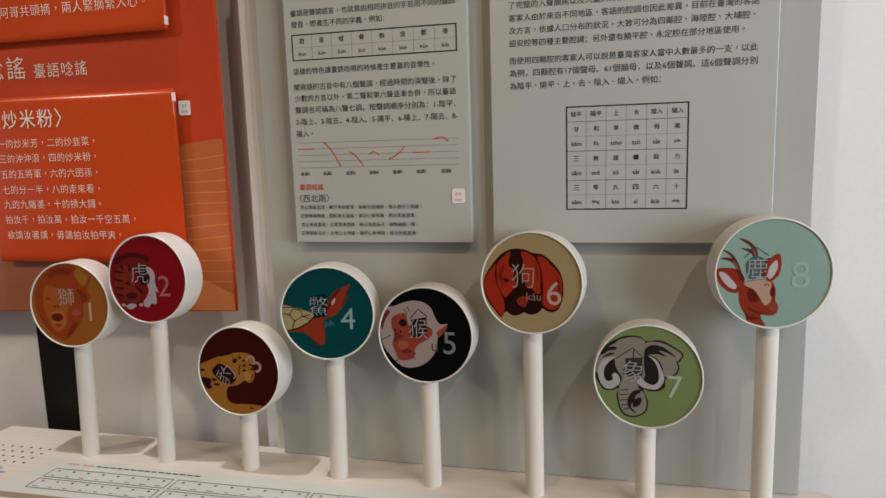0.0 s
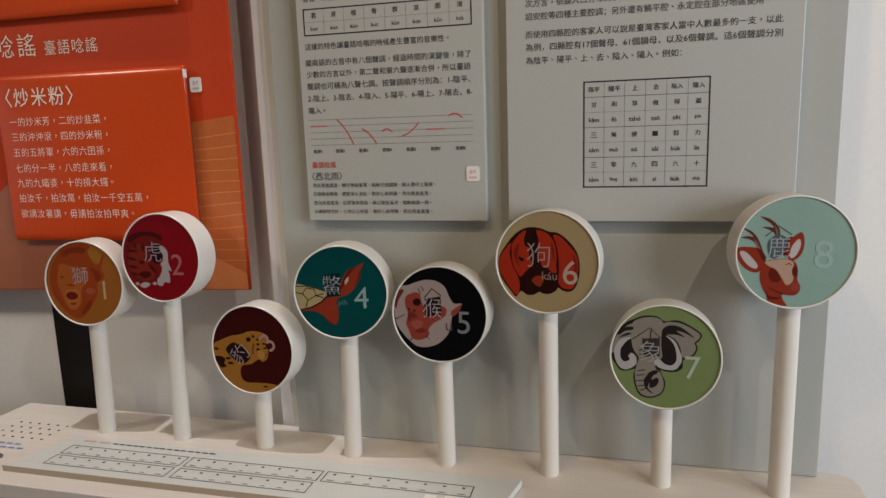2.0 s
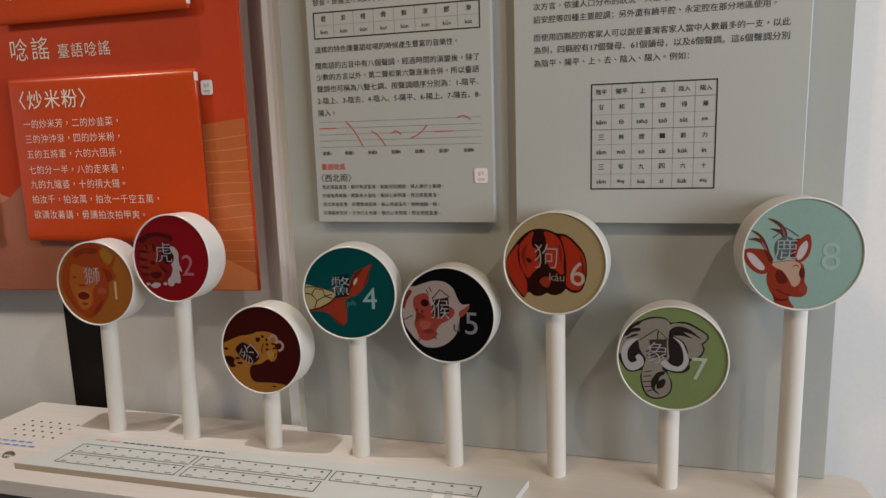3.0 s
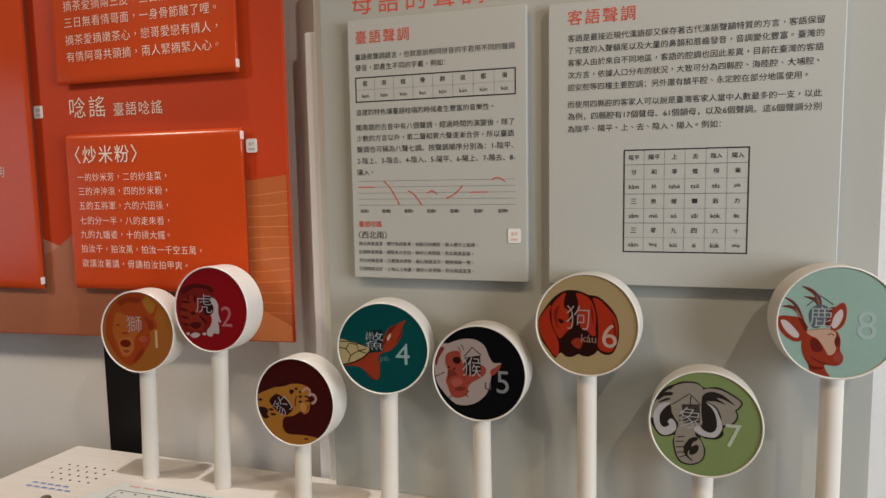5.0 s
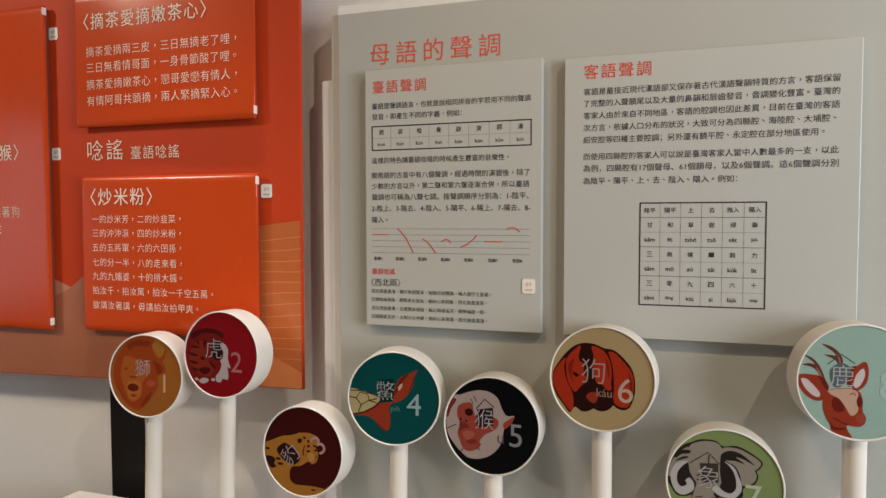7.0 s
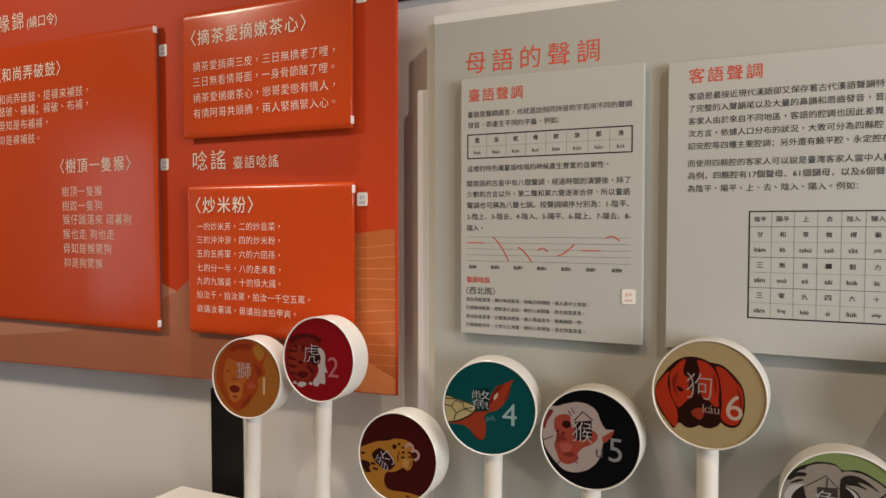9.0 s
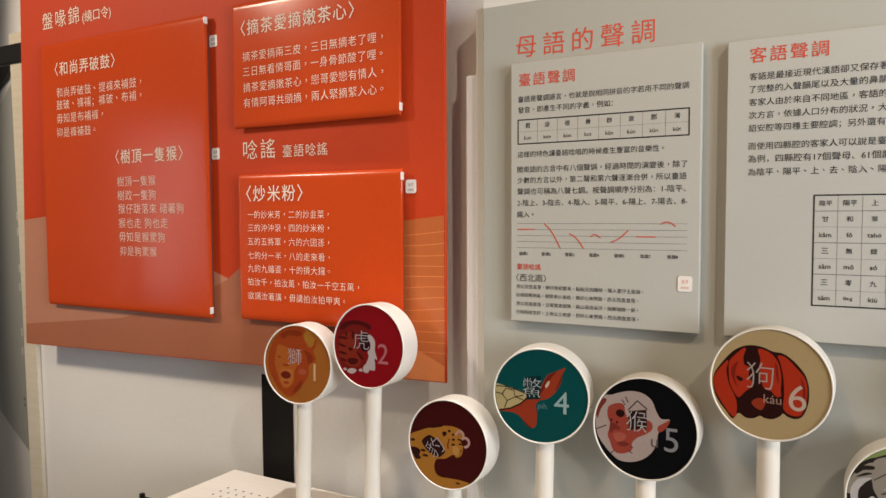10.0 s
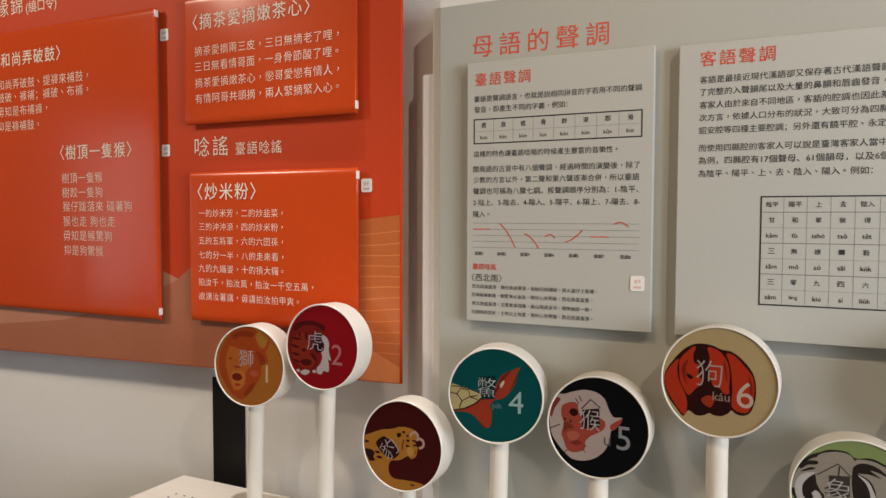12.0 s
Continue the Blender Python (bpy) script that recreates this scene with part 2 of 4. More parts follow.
# ---- the room ----
def room():
    # East, west and south walls are added out of view, darkened to limit bounce.
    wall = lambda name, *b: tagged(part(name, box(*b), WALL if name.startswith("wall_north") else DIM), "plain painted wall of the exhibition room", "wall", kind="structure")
    wall("wall_north", -1.76, 3.2, 0.110, 0.2, 0, 3.6)
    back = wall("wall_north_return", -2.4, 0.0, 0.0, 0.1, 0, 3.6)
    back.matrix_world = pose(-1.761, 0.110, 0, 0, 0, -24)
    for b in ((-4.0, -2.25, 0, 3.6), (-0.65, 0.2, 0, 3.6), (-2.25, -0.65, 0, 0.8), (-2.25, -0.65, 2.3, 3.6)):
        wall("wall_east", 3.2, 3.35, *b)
    w = tagged(new("window_1"), "unseen window with a white frame in the side wall", "window", kind="structure")
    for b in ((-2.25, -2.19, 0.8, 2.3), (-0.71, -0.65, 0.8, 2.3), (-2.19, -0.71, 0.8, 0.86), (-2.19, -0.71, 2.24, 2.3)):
        part("window_frame", box(3.26, 3.31, *b), COOL_WHITE, w)
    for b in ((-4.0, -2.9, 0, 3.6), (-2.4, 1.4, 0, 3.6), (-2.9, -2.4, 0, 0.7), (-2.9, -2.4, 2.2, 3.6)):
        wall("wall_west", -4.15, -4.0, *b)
    w = tagged(new("window_2"), "unseen window with a white frame in the side wall", "window", kind="structure")
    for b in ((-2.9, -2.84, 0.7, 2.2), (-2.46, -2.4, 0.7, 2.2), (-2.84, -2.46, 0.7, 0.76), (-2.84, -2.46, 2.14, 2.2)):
        part("window_frame", box(-4.12, -4.07, *b), COOL_WHITE, w)
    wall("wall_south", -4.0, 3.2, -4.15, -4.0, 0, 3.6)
    tagged(part("floor", box(-4.15, 3.35, -4.15, 1.4, -0.1, 0), FLOOR), "brown vinyl floor of the exhibition room", "floor", kind="structure")
    tagged(part("ceiling", box(-4.15, 3.35, -4.15, 1.4, 3.6, 3.7), CEIL), "unseen ceiling of the room, kept dark to cut bounced light", "ceiling", kind="structure")
    # This pale strip stands in for a band of cool light on the wall.
    tagged(part("wall_strip", box(-0.126, -0.0945, 0.056, 0.1095, 0.0, 1.700, 0.006, 3), COOL_WHITE), "bluish white strip standing in for light on the wall between boards", "post", kind="structure")
    tagged(part("wall_strip", upright([(-1.760, 0.0), (-1.695, 0.0), (-1.735, 2.005), (-1.806, 2.005)], 0.0965, 0.1095, 0.0015), BATTEN), "cream wooden upright batten in the corner of the wall", "post", kind="structure")
    tagged(part("wall_strip", box(-0.0942, -0.0690, 0.040, 0.1095, 0.0, 1.830, 0.004, 3), EDGE), "cream upright strip on the wall beside the grey board", "post", kind="structure")
    tagged(part("wall_rail", box(-1.87, 1.4, 0.088, 0.1095, 1.908, 1.968, 0.003), BLACK), "black metal rail along the wall above the boards", "rail", kind="structure")
    turned = tagged(part("wall_rail", box(-2.3, 0.004, -0.018, -0.0005, 1.912, 1.971, 0.003), BLACK), "black metal rail along the wall above the boards", "rail", kind="structure")
    turned.matrix_world = pose(-1.761, 0.110, 0, 0, 0, -24)


room()


# ---- the table with its row of sign lamps ----
TOP = 0.747


def table():
    t = thing("display_table", "pale maple display table with a dark grey front against the wall", "table", 0.1, -0.1, 0)
    inv = t.matrix_world.inverted()
    arc = [(0.945 + 0.038 * math.cos(a), 0.012 + 0.030 * math.sin(a)) for a in [radians(d) for d in range(0, 91, 15)]]
    top = part("tabletop", slab([(-0.815, -0.288), (0.992, -0.288)] + arc + [(-0.793, 0.046)], TOP - 0.03, TOP, 0.0015), WOOD, t)
    body = part("cabinet_body", box(-0.70, 0.93, -0.268, 0.055, 0.06, TOP - 0.03), APRON, t, "dark grey laminate cabinet")
    foot = part("plinth", box(-0.68, 0.91, -0.24, 0.05, 0.0, 0.06), BLACK, t)
    bm = bmesh.new()
    for r, (x0, count) in enumerate(((-0.696, 5), (-0.721, 6), (-0.719, 6), (-0.717, 6))):
        for c in range(count):
            x, y, n = x0 + c * 0.025, -0.119 + r * 0.022, 10
            bm.faces.new([bm.verts.new((x + 0.0030 * math.cos(2 * math.pi * i / n), y + 0.0030 * math.sin(2 * math.pi * i / n), TOP + 0.0008)) for i in range(n)])
    holes = part("speaker_holes", bm, HOLE, t, "small drilled speaker holes")
    bm = bmesh.new()
    for j, (n, z) in enumerate(((5, -0.150), (6, -0.166))):
        for i in range(n):
            x = -0.72 + i * 0.021
            bm.faces.new([bm.verts.new((a, b, TOP + 0.0008)) for a, b in ((x, z), (x + 0.015, z), (x + 0.015, z + 0.006), (x, z + 0.006))])
    note = part("printed_note", bm, BLUE_INK, t, "small blue printed note")
    knob = part("push_button", lathe([(0, 0.006), (0.008, 0.006), (0.011, 0.003), (0.012, 0.0), (0, 0.0)], 24), CHROME, t, "round nickel button")
    for ob in (top, body, foot, holes, note):
        ob.matrix_parent_inverse = inv
    knob.matrix_parent_inverse = inv
    knob.matrix_basis = pose(-0.622, -0.204, TOP, 90, 0, 0)
    smooth(knob)


table()


def label_plate():
    p = thing("label_plate", "pale grey printed label plate lying on the table before the lamps", "label", 0, 0, TOP)
    h = 0.013
    part("plate", slab([(-0.560, -0.247), (0.395, -0.243), (0.424, -0.112), (-0.500, -0.116)], 0.0006, h, 0.001), PLATE, p)
    part("plate_edge", slab([(-0.559, -0.2478), (0.394, -0.2438), (0.394, -0.2425), (-0.559, -0.2460)], 0.0007, h - 0.0012), PLATE_SIDE, p, "brown cut edge")
    bm = bmesh.new()

    def q(x0, x1, y0, y1, skew=0.0):
        bm.faces.new([bm.verts.new(v) for v in ((x0 + skew * y0, y0, h + 0.0006), (x1 + skew * y0, y0, h + 0.0006), (x1 + skew * y1, y1, h + 0.0006), (x0 + skew * y1, y1, h + 0.0006))])

    boxes = ((-0.484, -0.213, -0.1855, -0.150), (-0.484, -0.2155, -0.2275, -0.1915), (-0.2045, 0.068, -0.186, -0.150), (-0.204, 0.066, -0.2275, -0.192), (0.0755, 0.348, -0.186, -0.150))
    for x0, x1, y0, y1 in boxes:
        w = 0.0016
        for a in ((x0, x1, y1 - w, y1), (x0, x1, y0, y0 + w), (x0, x0 + w, y0, y1), (x1 - w, x1, y0, y1)):
            q(*a)
    part("table_outline", bm, INK, p)
    bm = bmesh.new()
    rnd = random.Random(4)
    for x0, x1, y0, y1 in boxes:
        step = (x1 - x0) / 8
        for i in range(8):
            c = x0 + (i + 0.5) * step
            q(c - 0.0026, c + 0.0026, y1 - 0.0115, y1 - 0.0070)
            wd = rnd.uniform(0.0035, 0.007)
            q(c - wd, c + wd, y0 + 0.006, y0 + 0.0078)
    for i in range(15):
        x = -0.405 + i * 0.0158
        q(x, x + rnd.uniform(0.011, 0.014), -0.132, -0.128)
    part("small_print", bm, SMALL_INK, p)["kind"] = "stuff"
    bm = bmesh.new()
    q(-0.474, -0.447, -0.132, -0.126)
    q(-0.438, -0.413, -0.132, -0.126)
    part("red_print", bm, FADED_RED, p, "red printed heading")
    bm = bmesh.new()
    q(0.272, 0.292, -0.205, -0.190)
    q(0.306, 0.338, -0.204, -0.188)
    part("sticker", bm, STICKER, p, "small pink and white stickers")


label_plate()

RIM, FACE, DEPTH = 0.0886, 0.0853, 0.0586
POLE_Y = -0.0535


def tint(name, rgb, rough=0.30):
    return mat(name, tuple(min(0.85, c * 0.61) for c in lin(*rgb)), rough, 0.06, 14, 240, 0.008, spec=0.22)


def shape(material, steps, *points):
    """A printed patch in parts of the face's radius, its outline rounded in so many steps."""
    return points, material, steps


def spot_of(material, u, v, ru, rv, n=14):
    return [(u + ru * math.cos(2 * math.pi * i / n), v + rv * math.sin(2 * math.pi * i / n)) for i in range(n)], material, 0


def stroke(material, width, *points):
    """A drawn line of one width, in metres, through points in parts of the radius."""
    w, p = width / FACE / 2 * 1.15, [Vector(q) for q in points]
    sides = []
    for i, q in enumerate(p):
        d = (p[min(i + 1, len(p) - 1)] - p[max(i - 1, 0)]).normalized()
        sides.append(Vector((-d.y, d.x)) * w)
    return [tuple(q + k) for q, k in zip(p, sides)] + [tuple(q - k) for q, k in reversed(list(zip(p, sides)))], material, 0


def sign_lamp(x, y, z, turn, tilt, lean, kind_label, field, shapes, number, n_at, n_rgb, glyph, g_at, g_ink, word="", w_at=(0, 0), w_rgb=(0, 0, 0), g_high=0.46, n_high=0.47, spin=0.0):
    """A round lamp on a pipe: pole, housing, printed face with its drawing, number and written sign; turn and tilt in degrees, lean the offset of the pole's foot."""
    L = thing("sign_lamp", kind_label, "sign lamp", x + lean, POLE_Y, TOP, "row of round sign lamps")
    cz, yf = z - TOP, -DEPTH / 2
    head = pose(-lean, y - POLE_Y, cz, -tilt, 0, turn) @ pose(0, DEPTH / 2, 0)
    pole = part("pole", lathe([(0.0170, 0.0), (0.0170, cz - 0.080)], 32), PIPE, L)
    for v in pole.data.vertices:
        v.co.x -= lean * v.co.y / (cz - 0.080)
    pole.matrix_basis = pose(0, 0, 0, 90, 0, 0)
    smooth(pole)
    prof = [(FACE, yf + 0.0030), (FACE + 0.0004, yf + 0.0006), (FACE + 0.0011, yf), (RIM - 0.0012, yf), (RIM, yf + 0.0014), (RIM, -yf - 0.003), (RIM - 0.003, -yf), (0, -yf)]
    housing = smooth(part("housing", lathe(prof, 96), PLASTIC, L))
    face = part("face", lathe([(0, yf + 0.0024), (FACE + 0.0002, yf + 0.0024)], 96), field, L, "printed acrylic face")
    for ob in (housing, face):
        ob.matrix_basis = head
    d = yf + 0.0024
    for i, (pts, m, st) in enumerate(shapes):
        part("printed_shape", flat([(p[0] * FACE, p[1] * FACE) for p in pts], d - 0.000025 * (i + 1), st, FACE * 0.995), m, face)
    d -= 0.000025 * (len(shapes) + 2)
    for body, at, high, m, nm, thin in ((glyph, g_at, g_high, g_ink, "written_sign", 0.012), (number, n_at, n_high, tint("number_ink", n_rgb), "number", 0.0), (word, w_at, 0.16, tint("word_ink", w_rgb), "written_word", 0.0)):
        if body:
            ob = writing(body, 0, 0, 0, 0, m, face, 0.0, nm, high * FACE, 1.0, thin)
            ob.matrix_basis = Matrix.Translation((at[0] * FACE, d, at[1] * FACE)) @ Matrix.Rotation(radians(-spin), 4, "Y")
    return L


def lamps():
    rust, dark, umber = tint("rust_print", (158, 58, 34)), tint("dark_brown_print", (46, 18, 15)), tint("deep_rust_print", (112, 34, 22))
    ochre, ochre_light, cream = tint("ochre_print", (176, 118, 46)), tint("light_ochre_print", (190, 140, 76)), tint("cream_print", (214, 186, 158))
    red, red_deep, black = tint("red_print", (184, 54, 28)), tint("deep_red_print", (140, 36, 22)), tint("near_black_print", (9, 10, 13))
    brick, brick_dark, brick_pale = tint("brick_print", (164, 72, 58)), tint("dark_brick_print", (128, 52, 42)), tint("pale_brick_print", (182, 96, 80))
    hide, peach, pink_white = tint("white_hide_print", (184, 167, 160)), tint("peach_print", (208, 172, 146)), tint("pink_white_print", (218, 206, 204))
    coal, coal_soft, grey, tusk = tint("charcoal_print", (46, 39, 36)), tint("soft_charcoal_print", (70, 62, 57)), tint("warm_grey_print", (160, 152, 138)), tint("tusk_print", (204, 200, 198))
    flame, umber_soft, lion, lion_pale, blush = tint("flame_print", (168, 70, 28)), tint("brown_mane_print", (142, 54, 24)), tint("lion_print", (182, 98, 40)), tint("pale_lion_print", (192, 112, 52)), tint("blush_print", (184, 88, 60))
    tiger, tiger_dark, ember, soot, white_soft = tint("tiger_print", (122, 30, 24)), tint("dark_tiger_print", (82, 16, 17)), tint("ember_print", (140, 46, 28)), tint("soot_print", (46, 18, 20)), tint("off_white_print", (196, 182, 180))
    straw, teal_dark = tint("straw_print", (188, 172, 122)), tint("deep_teal_print", (4, 44, 45))
    antler, antler_pale, slate, slate_soft = tint("antler_print", (108, 54, 44)), tint("pale_antler_print", (158, 112, 100)), tint("slate_print", (74, 92, 92)), tint("soft_slate_print", (92, 108, 108))
    silver, violet = tint("silver_ink", (190, 190, 190)), tint("violet_grey_ink", (186, 176, 184))
    sign_lamp(-0.4758, -0.0798, 1.0796, 5.4, 1.6, -0.009, "unlit round white sign lamp with an orange-brown face", tint("amber_face", (170, 102, 42)), [
        shape(flame, 4, (-0.56, 0.78), (-0.44, 0.94), (-0.15, 1), (0.2, 0.95), (0.26, 0.79), (0.21, 0.69), (0.37, 0.45), (0.6, 0.71), (0.54, 0.47), (0.49, 0.37), (0.57, 0.15), (0.37, 0.02), (0.35, -0.23), (0.2, -0.48), (-0.03, -0.75), (-0.26, -0.87), (-0.55, -0.7), (-0.76, -0.42), (-0.9, -0.13), (-0.88, 0.26), (-0.73, 0.57)),
        shape(umber_soft, 3, (-0.5, 0.76), (-0.2, 0.88), (0.14, 0.85), (0.06, 0.73), (-0.26, 0.74), (-0.44, 0.64)),
        shape(umber_soft, 3, (0.21, 0.39), (0.43, 0.29), (0.47, 0.12), (0.34, 0.05), (0.29, 0.21)),
        shape(umber_soft, 3, (0.17, -0.39), (0.09, -0.62), (-0.14, -0.78), (-0.05, -0.58)),
        shape(umber_soft, 3, (-0.82, -0.18), (-0.67, -0.46), (-0.49, -0.67), (-0.7, -0.44)),
        shape(lion, 4, (-0.64, 0.33), (-0.58, 0.48), (-0.38, 0.45), (-0.23, 0.39), (0.09, 0.36), (0.14, 0.15), (0, -0.04), (-0.09, -0.21), (-0.11, -0.46), (-0.26, -0.62), (-0.43, -0.64), (-0.55, -0.45), (-0.64, -0.21), (-0.7, 0.03)),
        shape(ochre, 4, (0.19, 0.78), (0.31, 0.89), (0.43, 0.8), (0.53, 0.66), (0.43, 0.48), (0.26, 0.62)),
        shape(lion_pale, 4, (-0.52, -0.2), (-0.35, -0.14), (-0.15, -0.17), (-0.14, -0.42), (-0.25, -0.57), (-0.42, -0.59), (-0.51, -0.42)),
        spot_of(umber, -0.35, -0.3, 0.16, 0.1),
        spot_of(rust, -0.35, -0.04, 0.11, 0.03),
        spot_of(rust, -0.55, 0.16, 0.06, 0.03),
        spot_of(rust, -0.23, 0.14, 0.08, 0.03),
        spot_of(blush, 0.16, -0.18, 0.13, 0.08),
        shape(rust, 3, (-0.43, -0.5), (-0.35, -0.46), (-0.23, -0.49), (-0.34, -0.54)),
        ], "1", (0.53, -0.16), (222, 180, 136), "獅", (-0.08, 0.20), violet, g_high=0.42, n_high=0.44)
    sign_lamp(-0.2893, -0.0778, 1.1358, 0.1, 2.4, -0.009, "unlit round white sign lamp with a deep red face", tint("crimson_face", (146, 16, 26)), [
        shape(tiger, 4, (-0.93, 0.07), (-0.86, 0.35), (-0.69, 0.51), (-0.41, 0.6), (-0.02, 0.58), (0.08, 0.45), (0.02, 0.28), (-0.01, 0.1), (-0.05, -0.14), (-0.07, -0.37), (-0.15, -0.55), (-0.38, -0.61), (-0.67, -0.59), (-0.81, -0.46), (-0.92, -0.21)),
        shape(tiger_dark, 3, (-0.85, 0.45), (-0.58, 0.59), (-0.24, 0.61), (0.07, 0.51), (0.04, 0.4), (-0.18, 0.5), (-0.52, 0.49), (-0.77, 0.34)),
        shape(ember, 4, (-0.77, 0.22), (-0.54, 0.31), (-0.37, 0.21), (-0.4, -0.01), (-0.31, -0.16), (-0.19, -0.33), (-0.3, -0.53), (-0.56, -0.52), (-0.76, -0.39), (-0.88, -0.21), (-0.85, 0.03)),
        shape(tiger_dark, 3, (-0.91, 0.16), (-0.74, 0.19), (-0.57, 0.14), (-0.74, 0.12)),
        shape(tiger_dark, 3, (-0.92, -0), (-0.76, -0), (-0.63, -0.06), (-0.78, -0.07)),
        shape(tiger_dark, 3, (-0.89, -0.19), (-0.73, -0.19), (-0.61, -0.24), (-0.76, -0.26)),
        shape(tiger_dark, 3, (-0.46, 0.35), (-0.41, 0.25), (-0.44, 0.13), (-0.49, 0.23)),
        shape(tiger_dark, 3, (-0.68, 0.34), (-0.62, 0.28), (-0.62, 0.19), (-0.68, 0.25)),
        shape(tiger_dark, 3, (-0.83, -0.36), (-0.7, -0.36), (-0.61, -0.42), (-0.74, -0.42)),
        shape(tiger_dark, 3, (-0.34, -0.16), (-0.2, -0.22), (-0.11, -0.35), (-0.22, -0.31)),
        shape(tiger_dark, 3, (-0.59, -0.09), (-0.48, -0.07), (-0.44, -0.13), (-0.53, -0.15)),
        shape(tiger_dark, 4, (-0.6, -0.37), (-0.45, -0.32), (-0.29, -0.34), (-0.3, -0.43), (-0.44, -0.49), (-0.56, -0.45)),
        shape(soot, 3, (-0.23, 0.27), (0.03, 0.3), (0.06, 0.1), (0.03, -0.08), (-0.14, -0.13), (-0.23, 0.03)),
        shape(white_soft, 4, (0.01, 0.29), (0.13, 0.25), (0.21, 0.12), (0.21, -0.09), (0.28, -0.3), (0.2, -0.28), (0.22, -0.41), (0.21, -0.57), (0.07, -0.57), (0.01, -0.65), (-0.11, -0.63), (-0.12, -0.51), (-0.04, -0.42), (0.01, -0.32), (0.03, -0.23), (-0, -0.13), (0.06, -0.07), (0.08, 0.06), (0.02, 0.17)),
        shape(white_soft, 4, (-0.6, -0.65), (-0.49, -0.58), (-0.35, -0.59), (-0.33, -0.64), (-0.44, -0.71), (-0.55, -0.7)),
        shape(white_soft, 3, (-0.72, -0.61), (-0.65, -0.58), (-0.61, -0.64), (-0.69, -0.65)),
        shape(white_soft, 3, (-0.26, -0.6), (-0.18, -0.56), (-0.14, -0.61), (-0.2, -0.64)),
        ], "2", (0.44, -0.15), (190, 112, 118), "虎", (-0.19, 0.14), violet, g_high=0.46, n_high=0.48)
    sign_lamp(-0.1021, -0.0821, 0.9585, -0.9, 2.9, -0.003, "unlit round white sign lamp with a dark maroon face, turned askew", tint("maroon_face", (66, 15, 14)), [
        shape(ochre, 4, (-1.03, 0.06), (-0.78, 0.2), (-0.48, 0.32), (-0.24, 0.37), (-0.21, 0.45), (-0.12, 0.42), (0.1, 0.44), (0.29, 0.41), (0.4, 0.35), (0.44, 0.24), (0.34, 0.15), (0.41, 0), (0.37, -0.19), (0.25, -0.26), (0.16, -0.21), (-0.04, -0.33), (-0.28, -0.39), (-0.32, -0.61), (-0.2, -0.76), (0.13, -0.76), (0.37, -0.76), (0.6, -0.81), (0.31, -1), (-0.03, -1.04), (-0.41, -1.01), (-0.75, -0.84), (-0.96, -0.54), (-1.03, -0.22)),
        shape(dark, 3, (-0.48, 0.32), (-0.36, 0.4), (-0.22, 0.38), (-0.26, 0.44), (-0.16, 0.47), (-0.12, 0.41), (-0.29, 0.35)),
        shape(dark, 3, (-0.98, -0.21), (-0.81, -0.19), (-0.7, -0.26), (-0.74, -0.35), (-0.68, -0.42), (-0.82, -0.46), (-0.91, -0.35)),
        spot_of(dark, -0.92, -0.02, 0.06, 0.03),
        spot_of(dark, -0.63, -0.23, 0.07, 0.03),
        spot_of(dark, -0.57, -0.34, 0.08, 0.03),
        spot_of(dark, 0.3, -0.84, 0.06, 0.02),
        shape(dark, 3, (-0.13, 0.27), (-0.03, 0.29), (-0.02, 0.22), (-0.1, 0.18)),
        spot_of(dark, 0.05, 0.32, 0.04, 0.03),
        spot_of(dark, 0.15, 0.25, 0.03, 0.03),
        spot_of(dark, 0.16, 0.14, 0.04, 0.03),
        spot_of(dark, 0.16, 0.02, 0.05, 0.03),
        spot_of(dark, 0.34, 0.06, 0.05, 0.02),
        spot_of(dark, 0.31, 0.16, 0.04, 0.02),
        spot_of(dark, 0.21, -0.09, 0.06, 0.02),
        stroke(umber, 0.0022, (0.06, 0.15), (0.02, 0.02), (0.03, -0.09)),
        stroke(umber, 0.0016, (0.21, -0.21), (0.31, -0.16), (0.38, -0.05)),
        shape(ochre_light, 4, (0.15, -0.01), (0.27, -0.01), (0.33, -0.11), (0.27, -0.21), (0.17, -0.18)),
        shape(dark, 3, (-0.66, 0.01), (-0.49, 0.15), (-0.36, 0.12), (-0.23, 0.05), (-0.11, -0.05), (-0.05, -0.18), (-0.2, -0.32), (-0.32, -0.3), (-0.47, -0.25), (-0.63, -0.1)),
        ], "3", (0.41, 0.20), (190, 150, 140), "豹", (-0.32, -0.10), violet, g_high=0.42, n_high=0.44, spin=45)
